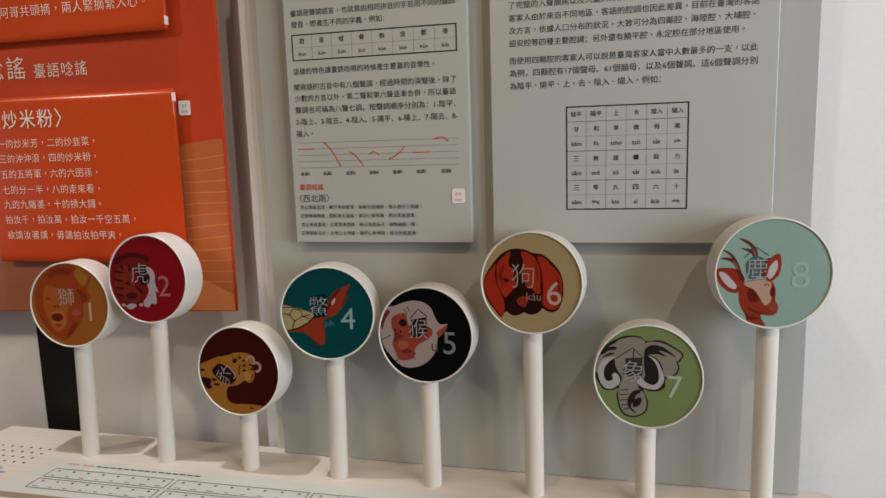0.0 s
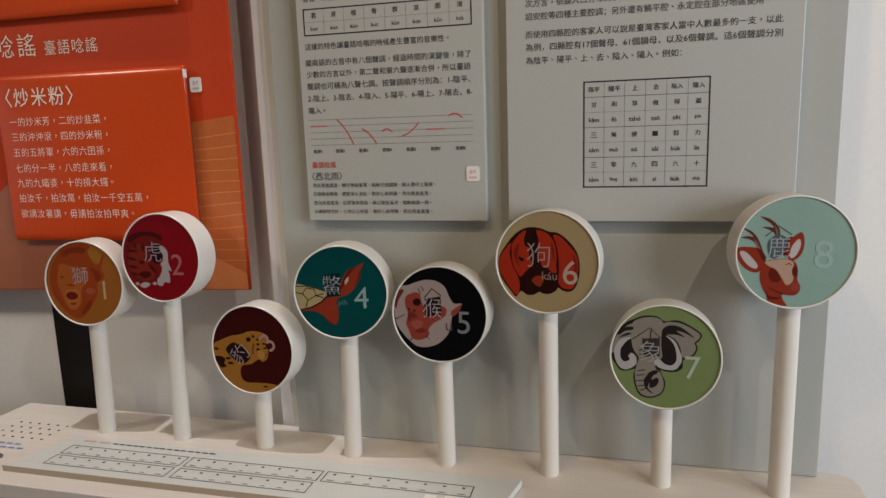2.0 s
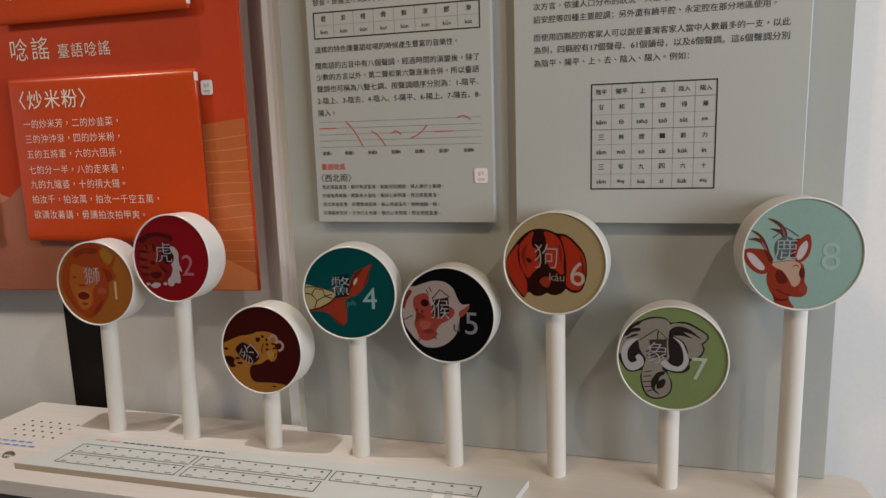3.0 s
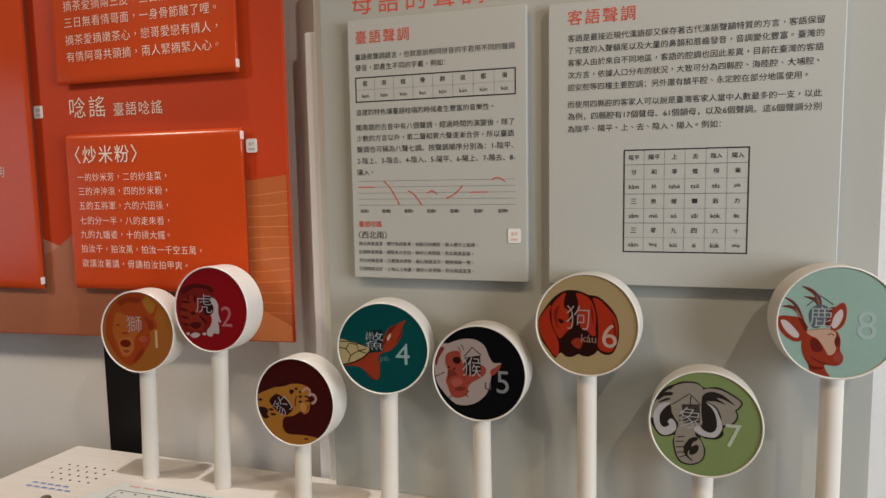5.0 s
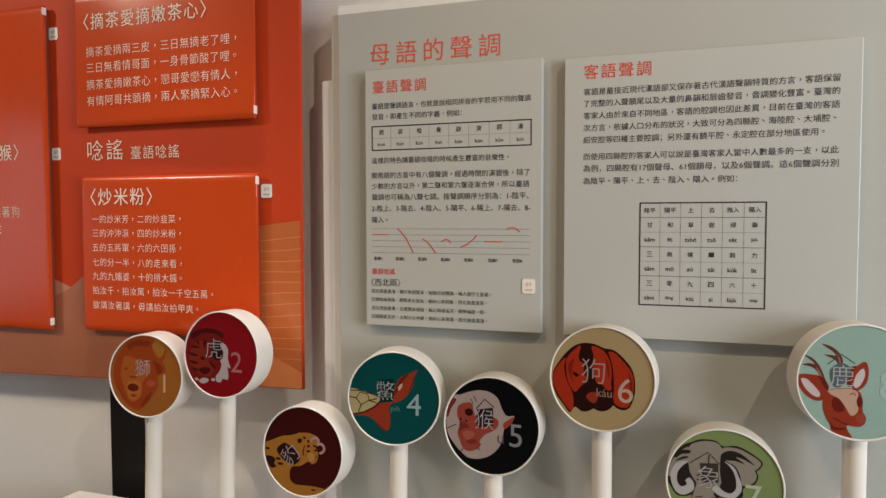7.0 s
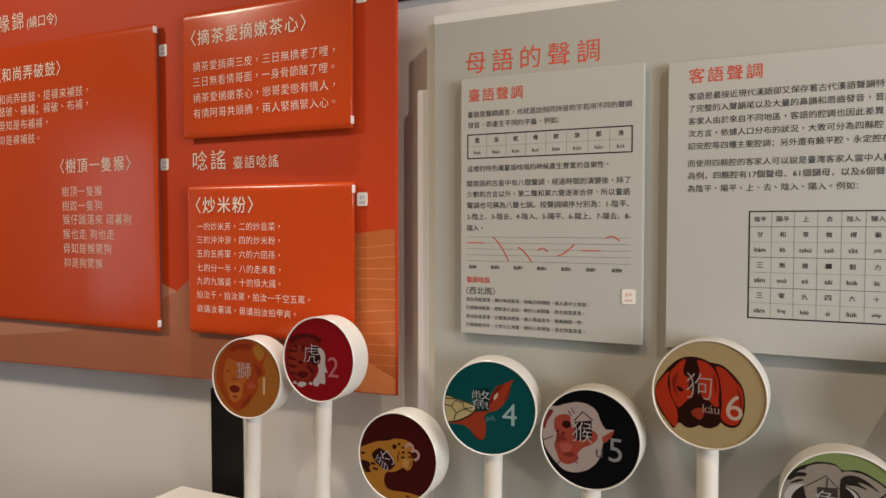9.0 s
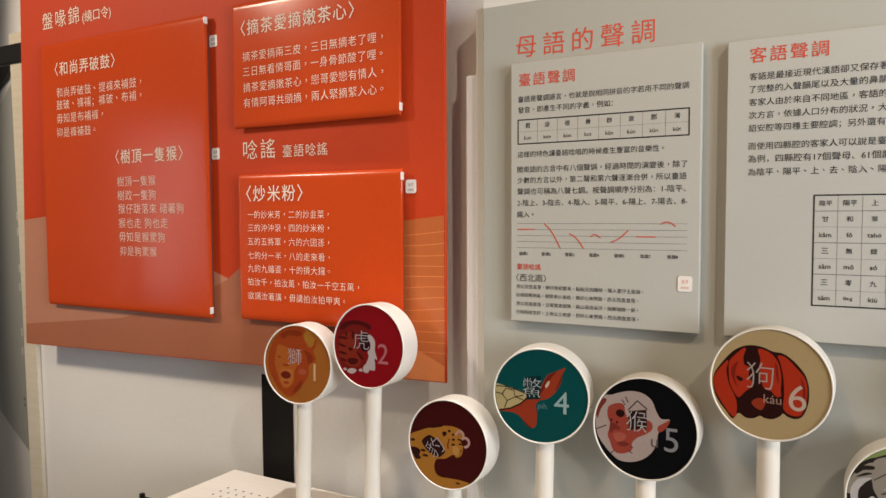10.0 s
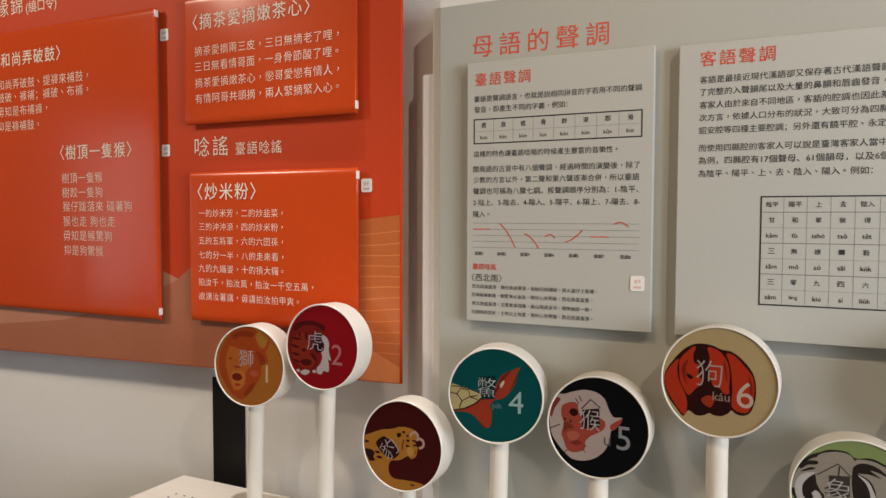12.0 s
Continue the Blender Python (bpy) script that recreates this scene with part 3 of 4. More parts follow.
    sign_lamp(0.0904, -0.0824, 1.0780, 7.9, -0.2, -0.005, "unlit round white sign lamp with a dark teal face", tint("teal_face", (4, 76, 76)), [
        shape(rust, 4, (0.54, 0.65), (0.47, 0.51), (0.44, 0.32), (0.32, 0.11), (0.16, -0.04), (-0.02, -0.1), (-0.1, -0.21), (-0.07, -0.38), (-0.09, -0.63), (-0.17, -0.71), (-0.28, -0.68), (-0.38, -0.54), (-0.53, -0.43), (-0.71, -0.4), (-0.93, -0.39), (-0.56, -0.25), (-0.35, -0.1), (-0.08, 0.05), (0.02, 0.23), (0.15, 0.46), (0.34, 0.56)),
        shape(umber, 3, (-0.35, -0.57), (-0.24, -0.66), (-0.17, -0.71), (-0.27, -0.69), (-0.4, -0.54)),
        shape(umber, 3, (0.34, 0.55), (0.2, 0.37), (0.07, 0.14), (-0.03, 0.03), (0.05, 0.23), (0.16, 0.45)),
        shape(umber, 3, (0.47, 0.51), (0.43, 0.32), (0.32, 0.13), (0.39, 0.31)),
        shape(straw, 3, (-1.02, 0.17), (-0.76, 0.16), (-0.53, 0.11), (-0.3, 0.03), (-0.28, -0.04), (-0.45, -0.19), (-0.66, -0.31), (-0.92, -0.37), (-1.02, -0.34)),
        stroke(dark, 0.0016, (-1.01, 0.15), (-0.76, 0.15), (-0.53, 0.1), (-0.3, 0.02)),
        stroke(dark, 0.0023, (-0.94, -0.39), (-0.66, -0.32), (-0.43, -0.2), (-0.27, -0.04)),
        stroke(dark, 0.0016, (-0.84, -0.02), (-0.76, 0.11), (-0.58, 0.08), (-0.55, -0.06), (-0.73, -0.16), (-0.84, -0.02)),
        stroke(dark, 0.0016, (-1.02, 0.01), (-0.84, -0.02)),
        stroke(dark, 0.0016, (-0.73, -0.16), (-0.79, -0.32)),
        stroke(dark, 0.0016, (-0.55, -0.06), (-0.38, -0.11)),
        stroke(dark, 0.0016, (-0.55, -0.06), (-0.35, -0.01)),
        shape(cream, 3, (0.12, 0.18), (0.11, 0.26), (0.19, 0.35), (0.19, 0.27)),
        shape(teal_dark, 0, (-0.33, 0.39), (0.01, 0.44), (-0, -0.06), (-0.3, -0.1)),
        ], "4", (0.45, -0.11), (158, 186, 184), "鱉", (-0.18, 0.17), silver, "pih", (0.04, -0.23), (96, 140, 142), g_high=0.41)
    sign_lamp(0.2732, -0.0738, 1.0415, -0.9, 2.3, 0.001, "unlit round white sign lamp with a black face", black, [
        shape(hide, 4, (-0.91, 0.6), (-0.7, 0.6), (-0.51, 0.67), (-0.28, 0.73), (-0.04, 0.71), (0.14, 0.59), (0.23, 0.39), (0.33, 0.25), (0.5, 0.25), (0.42, 0.1), (0.29, -0.02), (0.25, -0.25), (0.16, -0.45), (-0.02, -0.62), (-0.25, -0.71), (-0.48, -0.71), (-0.64, -0.61), (-0.79, -0.46), (-0.94, -0.24), (-0.99, 0.09), (-0.95, 0.38)),
        shape(brick_dark, 3, (-0.99, 0.28), (-0.88, 0.5), (-0.76, 0.49), (-0.88, 0.29), (-0.95, 0.09)),
        shape(brick, 4, (-0.72, 0.36), (-0.55, 0.45), (-0.41, 0.43), (-0.35, 0.22), (-0.13, 0.22), (0.13, 0.16), (0.16, 0.02), (0.04, -0.1), (-0.12, -0.19), (-0.23, -0.32), (-0.24, -0.47), (-0.44, -0.57), (-0.6, -0.53), (-0.68, -0.35), (-0.73, -0.21), (-0.68, -0.01), (-0.74, 0.17)),
        shape(brick_dark, 3, (-0.68, 0.03), (-0.54, 0.01), (-0.47, -0.08), (-0.59, -0.1), (-0.68, -0.18)),
        shape(brick_dark, 3, (-0.54, -0.37), (-0.39, -0.31), (-0.28, -0.36), (-0.42, -0.42)),
        shape(brick_pale, 4, (-0.61, -0.19), (-0.47, -0.14), (-0.35, -0.18), (-0.4, -0.29), (-0.54, -0.33)),
        shape(brick, 3, (0.26, 0.07), (0.37, 0.16), (0.5, 0.24), (0.43, 0.08), (0.3, -0.03)),
        spot_of(dark, -0.48, 0.25, 0.09, 0.08),
        spot_of(dark, -0.66, 0.09, 0.02, 0.03),
        spot_of(dark, -0.54, 0.06, 0.02, 0.03),
        stroke(dark, 0.0012, (-0.97, -0.14), (-0.76, -0.03)),
        stroke(dark, 0.0012, (-0.38, 0.43), (-0.45, 0.54)),
        stroke(dark, 0.0012, (-0.32, 0.49), (-0.38, 0.6)),
        stroke(dark, 0.0016, (-0.32, 0.34), (-0.14, 0.55), (0.06, 0.4)),
        stroke(dark, 0.0012, (-0.6, -0.53), (-0.67, -0.61)),
        stroke(dark, 0.0012, (-0.3, -0.48), (-0.22, -0.53)),
        stroke(dark, 0.0012, (-0.26, -0.4), (-0.2, -0.41)),
        shape(soot, 0, (-0.31, 0.32), (0.04, 0.39), (0.06, 0.02), (-0.3, -0.06)),
        ], "5", (0.53, -0.15), (146, 146, 150), "猴", (-0.15, 0.13), silver, "u", (0.21, -0.26), (96, 92, 94), g_high=0.41)
    sign_lamp(0.4648, -0.0777, 1.1412, -4.5, 3.6, 0.001, "unlit round white sign lamp with a tan face", tint("tan_face", (190, 167, 122)), [
        shape(dark, 4, (-0.96, 0.08), (-0.8, 0.35), (-0.64, 0.54), (-0.48, 0.65), (-0.31, 0.69), (-0.12, 0.67), (0.04, 0.61), (0.23, 0.58), (0.41, 0.45), (0.57, 0.26), (0.63, 0.1), (0.65, -0.06), (0.64, -0.27), (0.56, -0.5), (0.44, -0.57), (0.32, -0.55), (0.24, -0.5), (0.19, -0.56), (0.07, -0.63), (-0.06, -0.63), (-0.14, -0.6), (-0.25, -0.66), (-0.38, -0.67), (-0.51, -0.6), (-0.61, -0.72), (-0.74, -0.58), (-0.88, -0.4), (-0.96, -0.19)),
        shape(red, 4, (-0.95, 0.05), (-0.8, 0.29), (-0.71, 0.36), (-0.74, 0.17), (-0.69, -0.07), (-0.59, -0.27), (-0.54, -0.44), (-0.55, -0.65), (-0.61, -0.68), (-0.73, -0.55), (-0.86, -0.36), (-0.94, -0.19)),
        shape(red, 4, (-0.68, 0.38), (-0.48, 0.6), (-0.41, 0.61), (-0.45, 0.46), (-0.43, 0.32), (-0.34, 0.27), (-0.35, 0.11), (-0.27, -0.05), (-0.39, -0.17), (-0.5, -0.3), (-0.56, -0.27), (-0.67, -0.07), (-0.7, 0.18)),
        shape(red, 4, (-0.2, 0.63), (-0.02, 0.59), (0.1, 0.48), (0.17, 0.32), (0.2, 0.11), (0.19, -0.06), (0.2, -0.19), (0.12, -0.21), (0.03, -0.12), (-0.1, -0.06), (-0.17, 0.28), (-0.16, 0.45)),
        shape(red, 4, (0.13, 0.54), (0.26, 0.52), (0.41, 0.38), (0.57, 0.19), (0.62, -0), (0.61, -0.24), (0.54, -0.47), (0.44, -0.52), (0.31, -0.49), (0.24, -0.39), (0.25, -0.15), (0.23, 0.15), (0.18, 0.39)),
        shape(red_deep, 3, (-0.66, 0.18), (-0.62, 0.29), (-0.54, 0.37), (-0.58, 0.19), (-0.58, 0.02), (-0.54, -0.12), (-0.62, 0.01)),
        shape(red_deep, 3, (0.09, 0.41), (0.14, 0.28), (0.16, 0.01), (0.11, 0.17)),
        shape(red_deep, 3, (0.51, 0.19), (0.59, -0.01), (0.58, -0.24), (0.52, -0.39), (0.55, -0.11)),
        shape(rust, 4, (-0.29, -0.37), (-0.22, -0.29), (-0.13, -0.27), (-0.05, -0.31), (-0.07, -0.41), (-0.12, -0.49), (-0.22, -0.46)),
        shape(dark, 3, (-0.57, 0.09), (-0.49, 0.08), (-0.44, 0.03), (-0.51, -0)),
        ], "6", (0.47, -0.19), (208, 184, 166), "狗", (-0.16, 0.14), hide, "káu", (0.06, -0.27), (176, 140, 124), g_high=0.48)
    sign_lamp(0.6577, -0.0835, 0.9865, -2.2, 3.4, 0, "unlit round white sign lamp with a leaf green face", tint("green_face", (140, 158, 100)), [
        shape(coal, 4, (-1.04, 0.03), (-1, 0.07), (-0.97, 0.32), (-0.88, 0.51), (-0.7, 0.67), (-0.57, 0.73), (-0.41, 0.8), (-0.16, 0.8), (-0.02, 0.71), (0.19, 0.74), (0.38, 0.68), (0.65, 0.5), (0.61, 0.36), (0.56, 0.31), (0.59, 0.21), (0.52, 0.06), (0.34, -0.03), (0.33, -0.18), (0.21, -0.27), (0.03, -0.28), (-0.07, -0.25), (-0.04, -0.35), (0.02, -0.49), (-0.01, -0.68), (-0.13, -0.79), (-0.29, -0.83), (-0.45, -0.78), (-0.54, -0.62), (-0.58, -0.39), (-0.55, -0.27), (-0.68, -0.31), (-0.83, -0.3), (-0.95, -0.14)),
        shape(grey, 4, (-0.62, 0.63), (-0.41, 0.76), (-0.16, 0.77), (-0.04, 0.67), (0, 0.46), (-0.03, 0.29), (-0.04, 0.03), (-0.14, -0.12), (-0.17, -0.22), (-0.07, -0.32), (-0.01, -0.5), (-0.03, -0.66), (-0.13, -0.76), (-0.29, -0.8), (-0.43, -0.75), (-0.51, -0.61), (-0.55, -0.39), (-0.53, -0.23), (-0.48, -0.04), (-0.55, 0.07), (-0.62, 0.25)),
        shape(grey, 4, (-0.03, 0.67), (0.18, 0.7), (0.36, 0.65), (0.62, 0.49), (0.58, 0.37), (0.53, 0.32), (0.56, 0.21), (0.49, 0.08), (0.32, 0.02), (0.28, 0.2), (0.19, 0.36), (0.01, 0.47)),
        shape(grey, 3, (-1.01, 0.07), (-0.94, 0.31), (-0.82, 0.49), (-0.63, 0.63), (-0.62, 0.43), (-0.65, 0.32), (-0.79, 0.29), (-0.89, 0.17), (-0.94, 0.04)),
        shape(coal, 3, (-0.04, 0.55), (0.03, 0.62), (0.16, 0.64), (0.33, 0.58), (0.53, 0.41), (0.35, 0.5), (0.2, 0.53), (0.36, 0.42), (0.19, 0.46), (0.02, 0.46)),
        shape(coal, 3, (-0.9, 0.44), (-0.77, 0.55), (-0.6, 0.57), (-0.61, 0.51), (-0.75, 0.48), (-0.85, 0.4)),
        shape(coal, 3, (-0.87, 0.34), (-0.72, 0.44), (-0.62, 0.44), (-0.72, 0.39)),
        shape(tusk, 4, (-0.63, 0.36), (-0.83, 0.31), (-0.94, 0.12), (-0.92, -0.1), (-0.82, -0.26), (-0.68, -0.28), (-0.53, -0.17), (-0.53, -0.03), (-0.61, 0.05), (-0.68, -0), (-0.65, -0.08), (-0.75, -0.13), (-0.82, -0.05), (-0.82, 0.12), (-0.73, 0.26)),
        shape(coal, 4, (-0.82, -0.03), (-0.8, 0.13), (-0.71, 0.27), (-0.63, 0.32), (-0.61, 0.1), (-0.68, -0.01), (-0.76, -0.11)),
        shape(coal, 4, (-0.05, 0.56), (0.01, 0.46), (0.14, 0.34), (0.2, 0.15), (0.2, -0.03), (0.13, -0.13), (0.03, -0.1), (-0.04, 0.03), (-0.07, 0.29)),
        shape(tusk, 4, (0.01, 0.43), (0.17, 0.34), (0.25, 0.19), (0.31, 0.01), (0.29, -0.11), (0.19, -0.23), (0.03, -0.24), (-0.11, -0.2), (-0.2, -0.1), (-0.11, -0.04), (-0.01, -0.12), (0.12, -0.15), (0.21, -0.05), (0.2, 0.15), (0.13, 0.31)),
        stroke(coal, 0.0013, (-0.5, -0.3), (-0.36, -0.27)),
        stroke(coal, 0.0013, (-0.52, -0.39), (-0.37, -0.37)),
        stroke(coal, 0.0013, (-0.52, -0.5), (-0.37, -0.48)),
        stroke(coal, 0.0013, (-0.5, -0.6), (-0.35, -0.58)),
        stroke(coal, 0.0013, (-0.45, -0.69), (-0.33, -0.64)),
        shape(coal, 4, (-0.33, -0.39), (-0.26, -0.3), (-0.14, -0.26), (-0.12, -0.31), (-0.21, -0.38), (-0.23, -0.46), (-0.14, -0.41), (-0.1, -0.47), (-0.15, -0.58), (-0.26, -0.62), (-0.27, -0.52), (-0.3, -0.63), (-0.2, -0.73), (-0.28, -0.7), (-0.36, -0.6), (-0.37, -0.47)),
        stroke(coal, 0.0010, (-0.6, 0.33), (-0.28, 0.57), (-0.08, 0.37)),
        stroke(coal, 0.0013, (-0.26, 0.53), (-0.27, 0.35)),
        stroke(coal, 0.0016, (-0.48, 0.11), (-0.41, 0.14)),
        stroke(coal, 0.0016, (-0.47, 0.03), (-0.41, 0.06)),
        shape(coal_soft, 0, (-0.42, 0.35), (-0.1, 0.38), (-0.09, 0.02), (-0.39, -0.01)),
        ], "7", (0.51, -0.17), (202, 214, 190), "象", (-0.26, 0.10), silver, g_high=0.41, n_high=0.44)
    sign_lamp(0.8455, -0.0784, 1.1632, 5.2, 2.0, 0, "unlit round white sign lamp with a pale sage face", tint("sage_face", (164, 194, 180)), [
        shape(antler, 3, (-0.92, 0.46), (-0.78, 0.41), (-0.67, 0.3), (-0.6, 0.16), (-0.55, 0.02), (-0.49, -0.1), (-0.54, -0.14), (-0.61, -0.02), (-0.66, 0.1), (-0.72, 0.2), (-0.81, 0.25), (-0.94, 0.28), (-0.81, 0.31), (-0.73, 0.29), (-0.79, 0.36)),
        shape(antler, 3, (-0.62, 0.66), (-0.46, 0.62), (-0.34, 0.52), (-0.28, 0.41), (-0.28, 0.28), (-0.34, 0.27), (-0.38, 0.36), (-0.47, 0.42), (-0.58, 0.47), (-0.46, 0.47), (-0.39, 0.46), (-0.45, 0.54)),
        shape(antler_pale, 3, (-0.71, 0.25), (-0.64, 0.16), (-0.57, -0.01), (-0.53, -0.1), (-0.56, -0.08), (-0.63, 0.04), (-0.68, 0.15)),
        shape(antler_pale, 3, (-0.38, 0.51), (-0.32, 0.41), (-0.31, 0.31), (-0.33, 0.33), (-0.35, 0.41)),
        shape(rust, 4, (-1.01, 0.06), (-0.94, 0.11), (-0.81, 0.11), (-0.65, 0.09), (-0.55, 0.02), (-0.5, -0.15), (-0.51, -0.23), (-0.61, -0.35), (-0.74, -0.35), (-0.88, -0.26), (-0.98, -0.12)),
        shape(umber, 3, (-0.67, 0.09), (-0.55, 0.02), (-0.5, -0.15), (-0.57, -0.12), (-0.62, -0.01)),
        shape(pink_white, 4, (-0.95, 0.02), (-0.85, 0.02), (-0.73, -0.1), (-0.64, -0.22), (-0.66, -0.29), (-0.76, -0.26), (-0.88, -0.14)),
        shape(umber, 3, (-0.22, 0.2), (-0.09, 0.29), (-0.04, 0.25), (-0.12, 0.09), (-0.13, -0.07), (-0.21, -0.05)),
        shape(rust, 4, (0.09, 0.37), (0.14, 0.2), (0.1, -0.02), (-0.02, -0.14), (-0.1, -0.14), (-0.14, -0.02), (-0.13, 0.16), (-0.05, 0.29)),
        shape(pink_white, 4, (0.05, 0.25), (0.08, 0.13), (0.02, -0.03), (-0.06, -0.1), (-0.1, -0.04), (-0.06, 0.13)),
        shape(rust, 4, (-0.52, -0.17), (-0.34, -0.12), (-0.15, -0.11), (0, -0.17), (0.05, -0.32), (0.05, -0.5), (0.1, -0.6), (0.09, -0.71), (0.01, -0.78), (-0.12, -0.78), (-0.2, -0.77), (-0.18, -0.87), (-0.11, -0.99), (-0.28, -0.97), (-0.44, -0.9), (-0.47, -0.78), (-0.54, -0.66), (-0.59, -0.5), (-0.59, -0.33)),
        shape(peach, 4, (-0.51, -0.17), (-0.34, -0.13), (-0.15, -0.12), (-0.03, -0.18), (-0.04, -0.32), (-0.02, -0.46), (-0.05, -0.55), (-0.14, -0.59), (-0.23, -0.44), (-0.33, -0.3), (-0.45, -0.24)),
        shape(umber, 4, (-0.45, -0.36), (-0.39, -0.28), (-0.29, -0.35), (-0.24, -0.49), (-0.31, -0.54), (-0.41, -0.51)),
        spot_of(umber, 0, -0.34, 0.05, 0.1),
        spot_of(brick, 0.02, -0.63, 0.08, 0.09),
        stroke(umber, 0.0019, (-0.17, -0.76), (-0.29, -0.72), (-0.43, -0.64)),
        shape(umber, 3, (-0.5, -0.68), (-0.41, -0.8), (-0.22, -0.82), (-0.28, -0.86), (-0.43, -0.85)),
        stroke(umber, 0.0013, (-0.16, -0.22), (-0.1, -0.19), (-0.06, -0.23)),
        stroke(slate, 0.0013, (-0.52, 0.3), (-0.3, 0.49), (-0.08, 0.33)),
        shape(slate_soft, 3, (-0.46, 0.23), (-0.32, 0.33), (-0.16, 0.27), (-0.17, 0.09), (-0.31, -0.09), (-0.43, -0.08), (-0.48, 0.09)),
        ], "8", (0.47, -0.03), (182, 206, 198), "鹿", (-0.28, 0.11), silver, g_high=0.37, n_high=0.50)


lamps()


# ---- the grey boards ----
def icon(x, z, y, parent, w=0.022, marks=RED_INK):
    """A small white rounded sticker with a faint mark."""
    a, b, k = w * 0.5, w * 0.56, w * 0.16
    corners = [(sx * (a - k) + k * math.cos(radians(q + d)), sz * (b - k) + k * math.sin(radians(q + d))) for sx, sz, q in ((1, 1, 0), (-1, 1, 90), (-1, -1, 180), (1, -1, 270)) for d in (0, 30, 60, 90)]
    bm = flat([(x + p[0], z + p[1]) for p in corners], y - 0.0012)
    grown = bmesh.ops.extrude_face_region(bm, geom=bm.faces[:])["geom"]
    bmesh.ops.translate(bm, vec=(0, 0.0011, 0), verts=[v for v in grown if isinstance(v, bmesh.types.BMVert)])
    bmesh.ops.recalc_face_normals(bm, faces=bm.faces[:])
    s = part("icon_sticker", bm, STICKER, parent, "small white square sticker")
    bm = bmesh.new()
    quad(bm, x - w * .22, x - w * .02, z + 0.000, z + w * .28, y - 0.0016)
    quad(bm, x + w * .06, x + w * .22, z + w * .06, z + w * .30, y - 0.0016)
    quad(bm, x - w * .28, x + w * .28, z - w * .36, z - w * .2, y - 0.0016)
    part("mark", bm, marks, s)
    return s


SOFT_RED = mat("blush_ink", (0.72, 0.50, 0.44), 0.5)
SOFT_GREY = mat("faded_grey_ink", (0.52, 0.50, 0.46), 0.5)


def grey_board():
    b = thing("grey_board", "tall grey-green display board standing on the table against the wall", "board", 0, 0, 0)
    part("board", box(-0.068, 0.922, 0.020, 0.036, TOP + 0.001, 1.820, 0.0012), GREY, b)
    # Cream strip put in for the lit patch of wall above the board.
    part("lit_wall_band", box(-0.069, 0.335, 0.0215, 0.036, 1.8202, 1.838, 0.0008), EDGE, b, "cream strip standing in for the lit wall above the top edge")
    writing("母語的聲調", 0.003, 0.267, 1.736, 0.0194, RED_INK, b, 0.0, "title", 0, 1.42, 0.001)
    return b


grey_board()


def language_panel(name_label, x0, x1):
    p = thing("information_board", name_label, "information board", 0, 0, 0, "information boards on the grey board")
    part("panel", box(x0, x1, 0.0, 0.0195, 1.2, 1.7 if x0 < 0.1 else 1.6945, 0.0012), PANEL, p)
    return p


def cell_table(p, x0, x1, z0, z1, cols, rows, heavy_rows=(), w=0.0011):
    bm = bmesh.new()
    rect_lines(bm, x0, x1, z0, z1, -0.0005, w)
    part("table_frame", bm, INK, p)
    bm = bmesh.new()
    for i in range(1, cols):
        x = x0 + (x1 - x0) * i / cols
        quad(bm, x - 0.00025, x + 0.00025, z0 + w, z1 - w, -0.0004)
    for j in range(1, rows):
        z = z1 + (z0 - z1) * j / rows
        t = 0.0005 if j in heavy_rows else 0.0002
        quad(bm, x0 + w, x1 - w, z - t, z + t, -0.0003)
    part("table_ruling", bm, FINE_INK, p)["kind"] = "stuff"


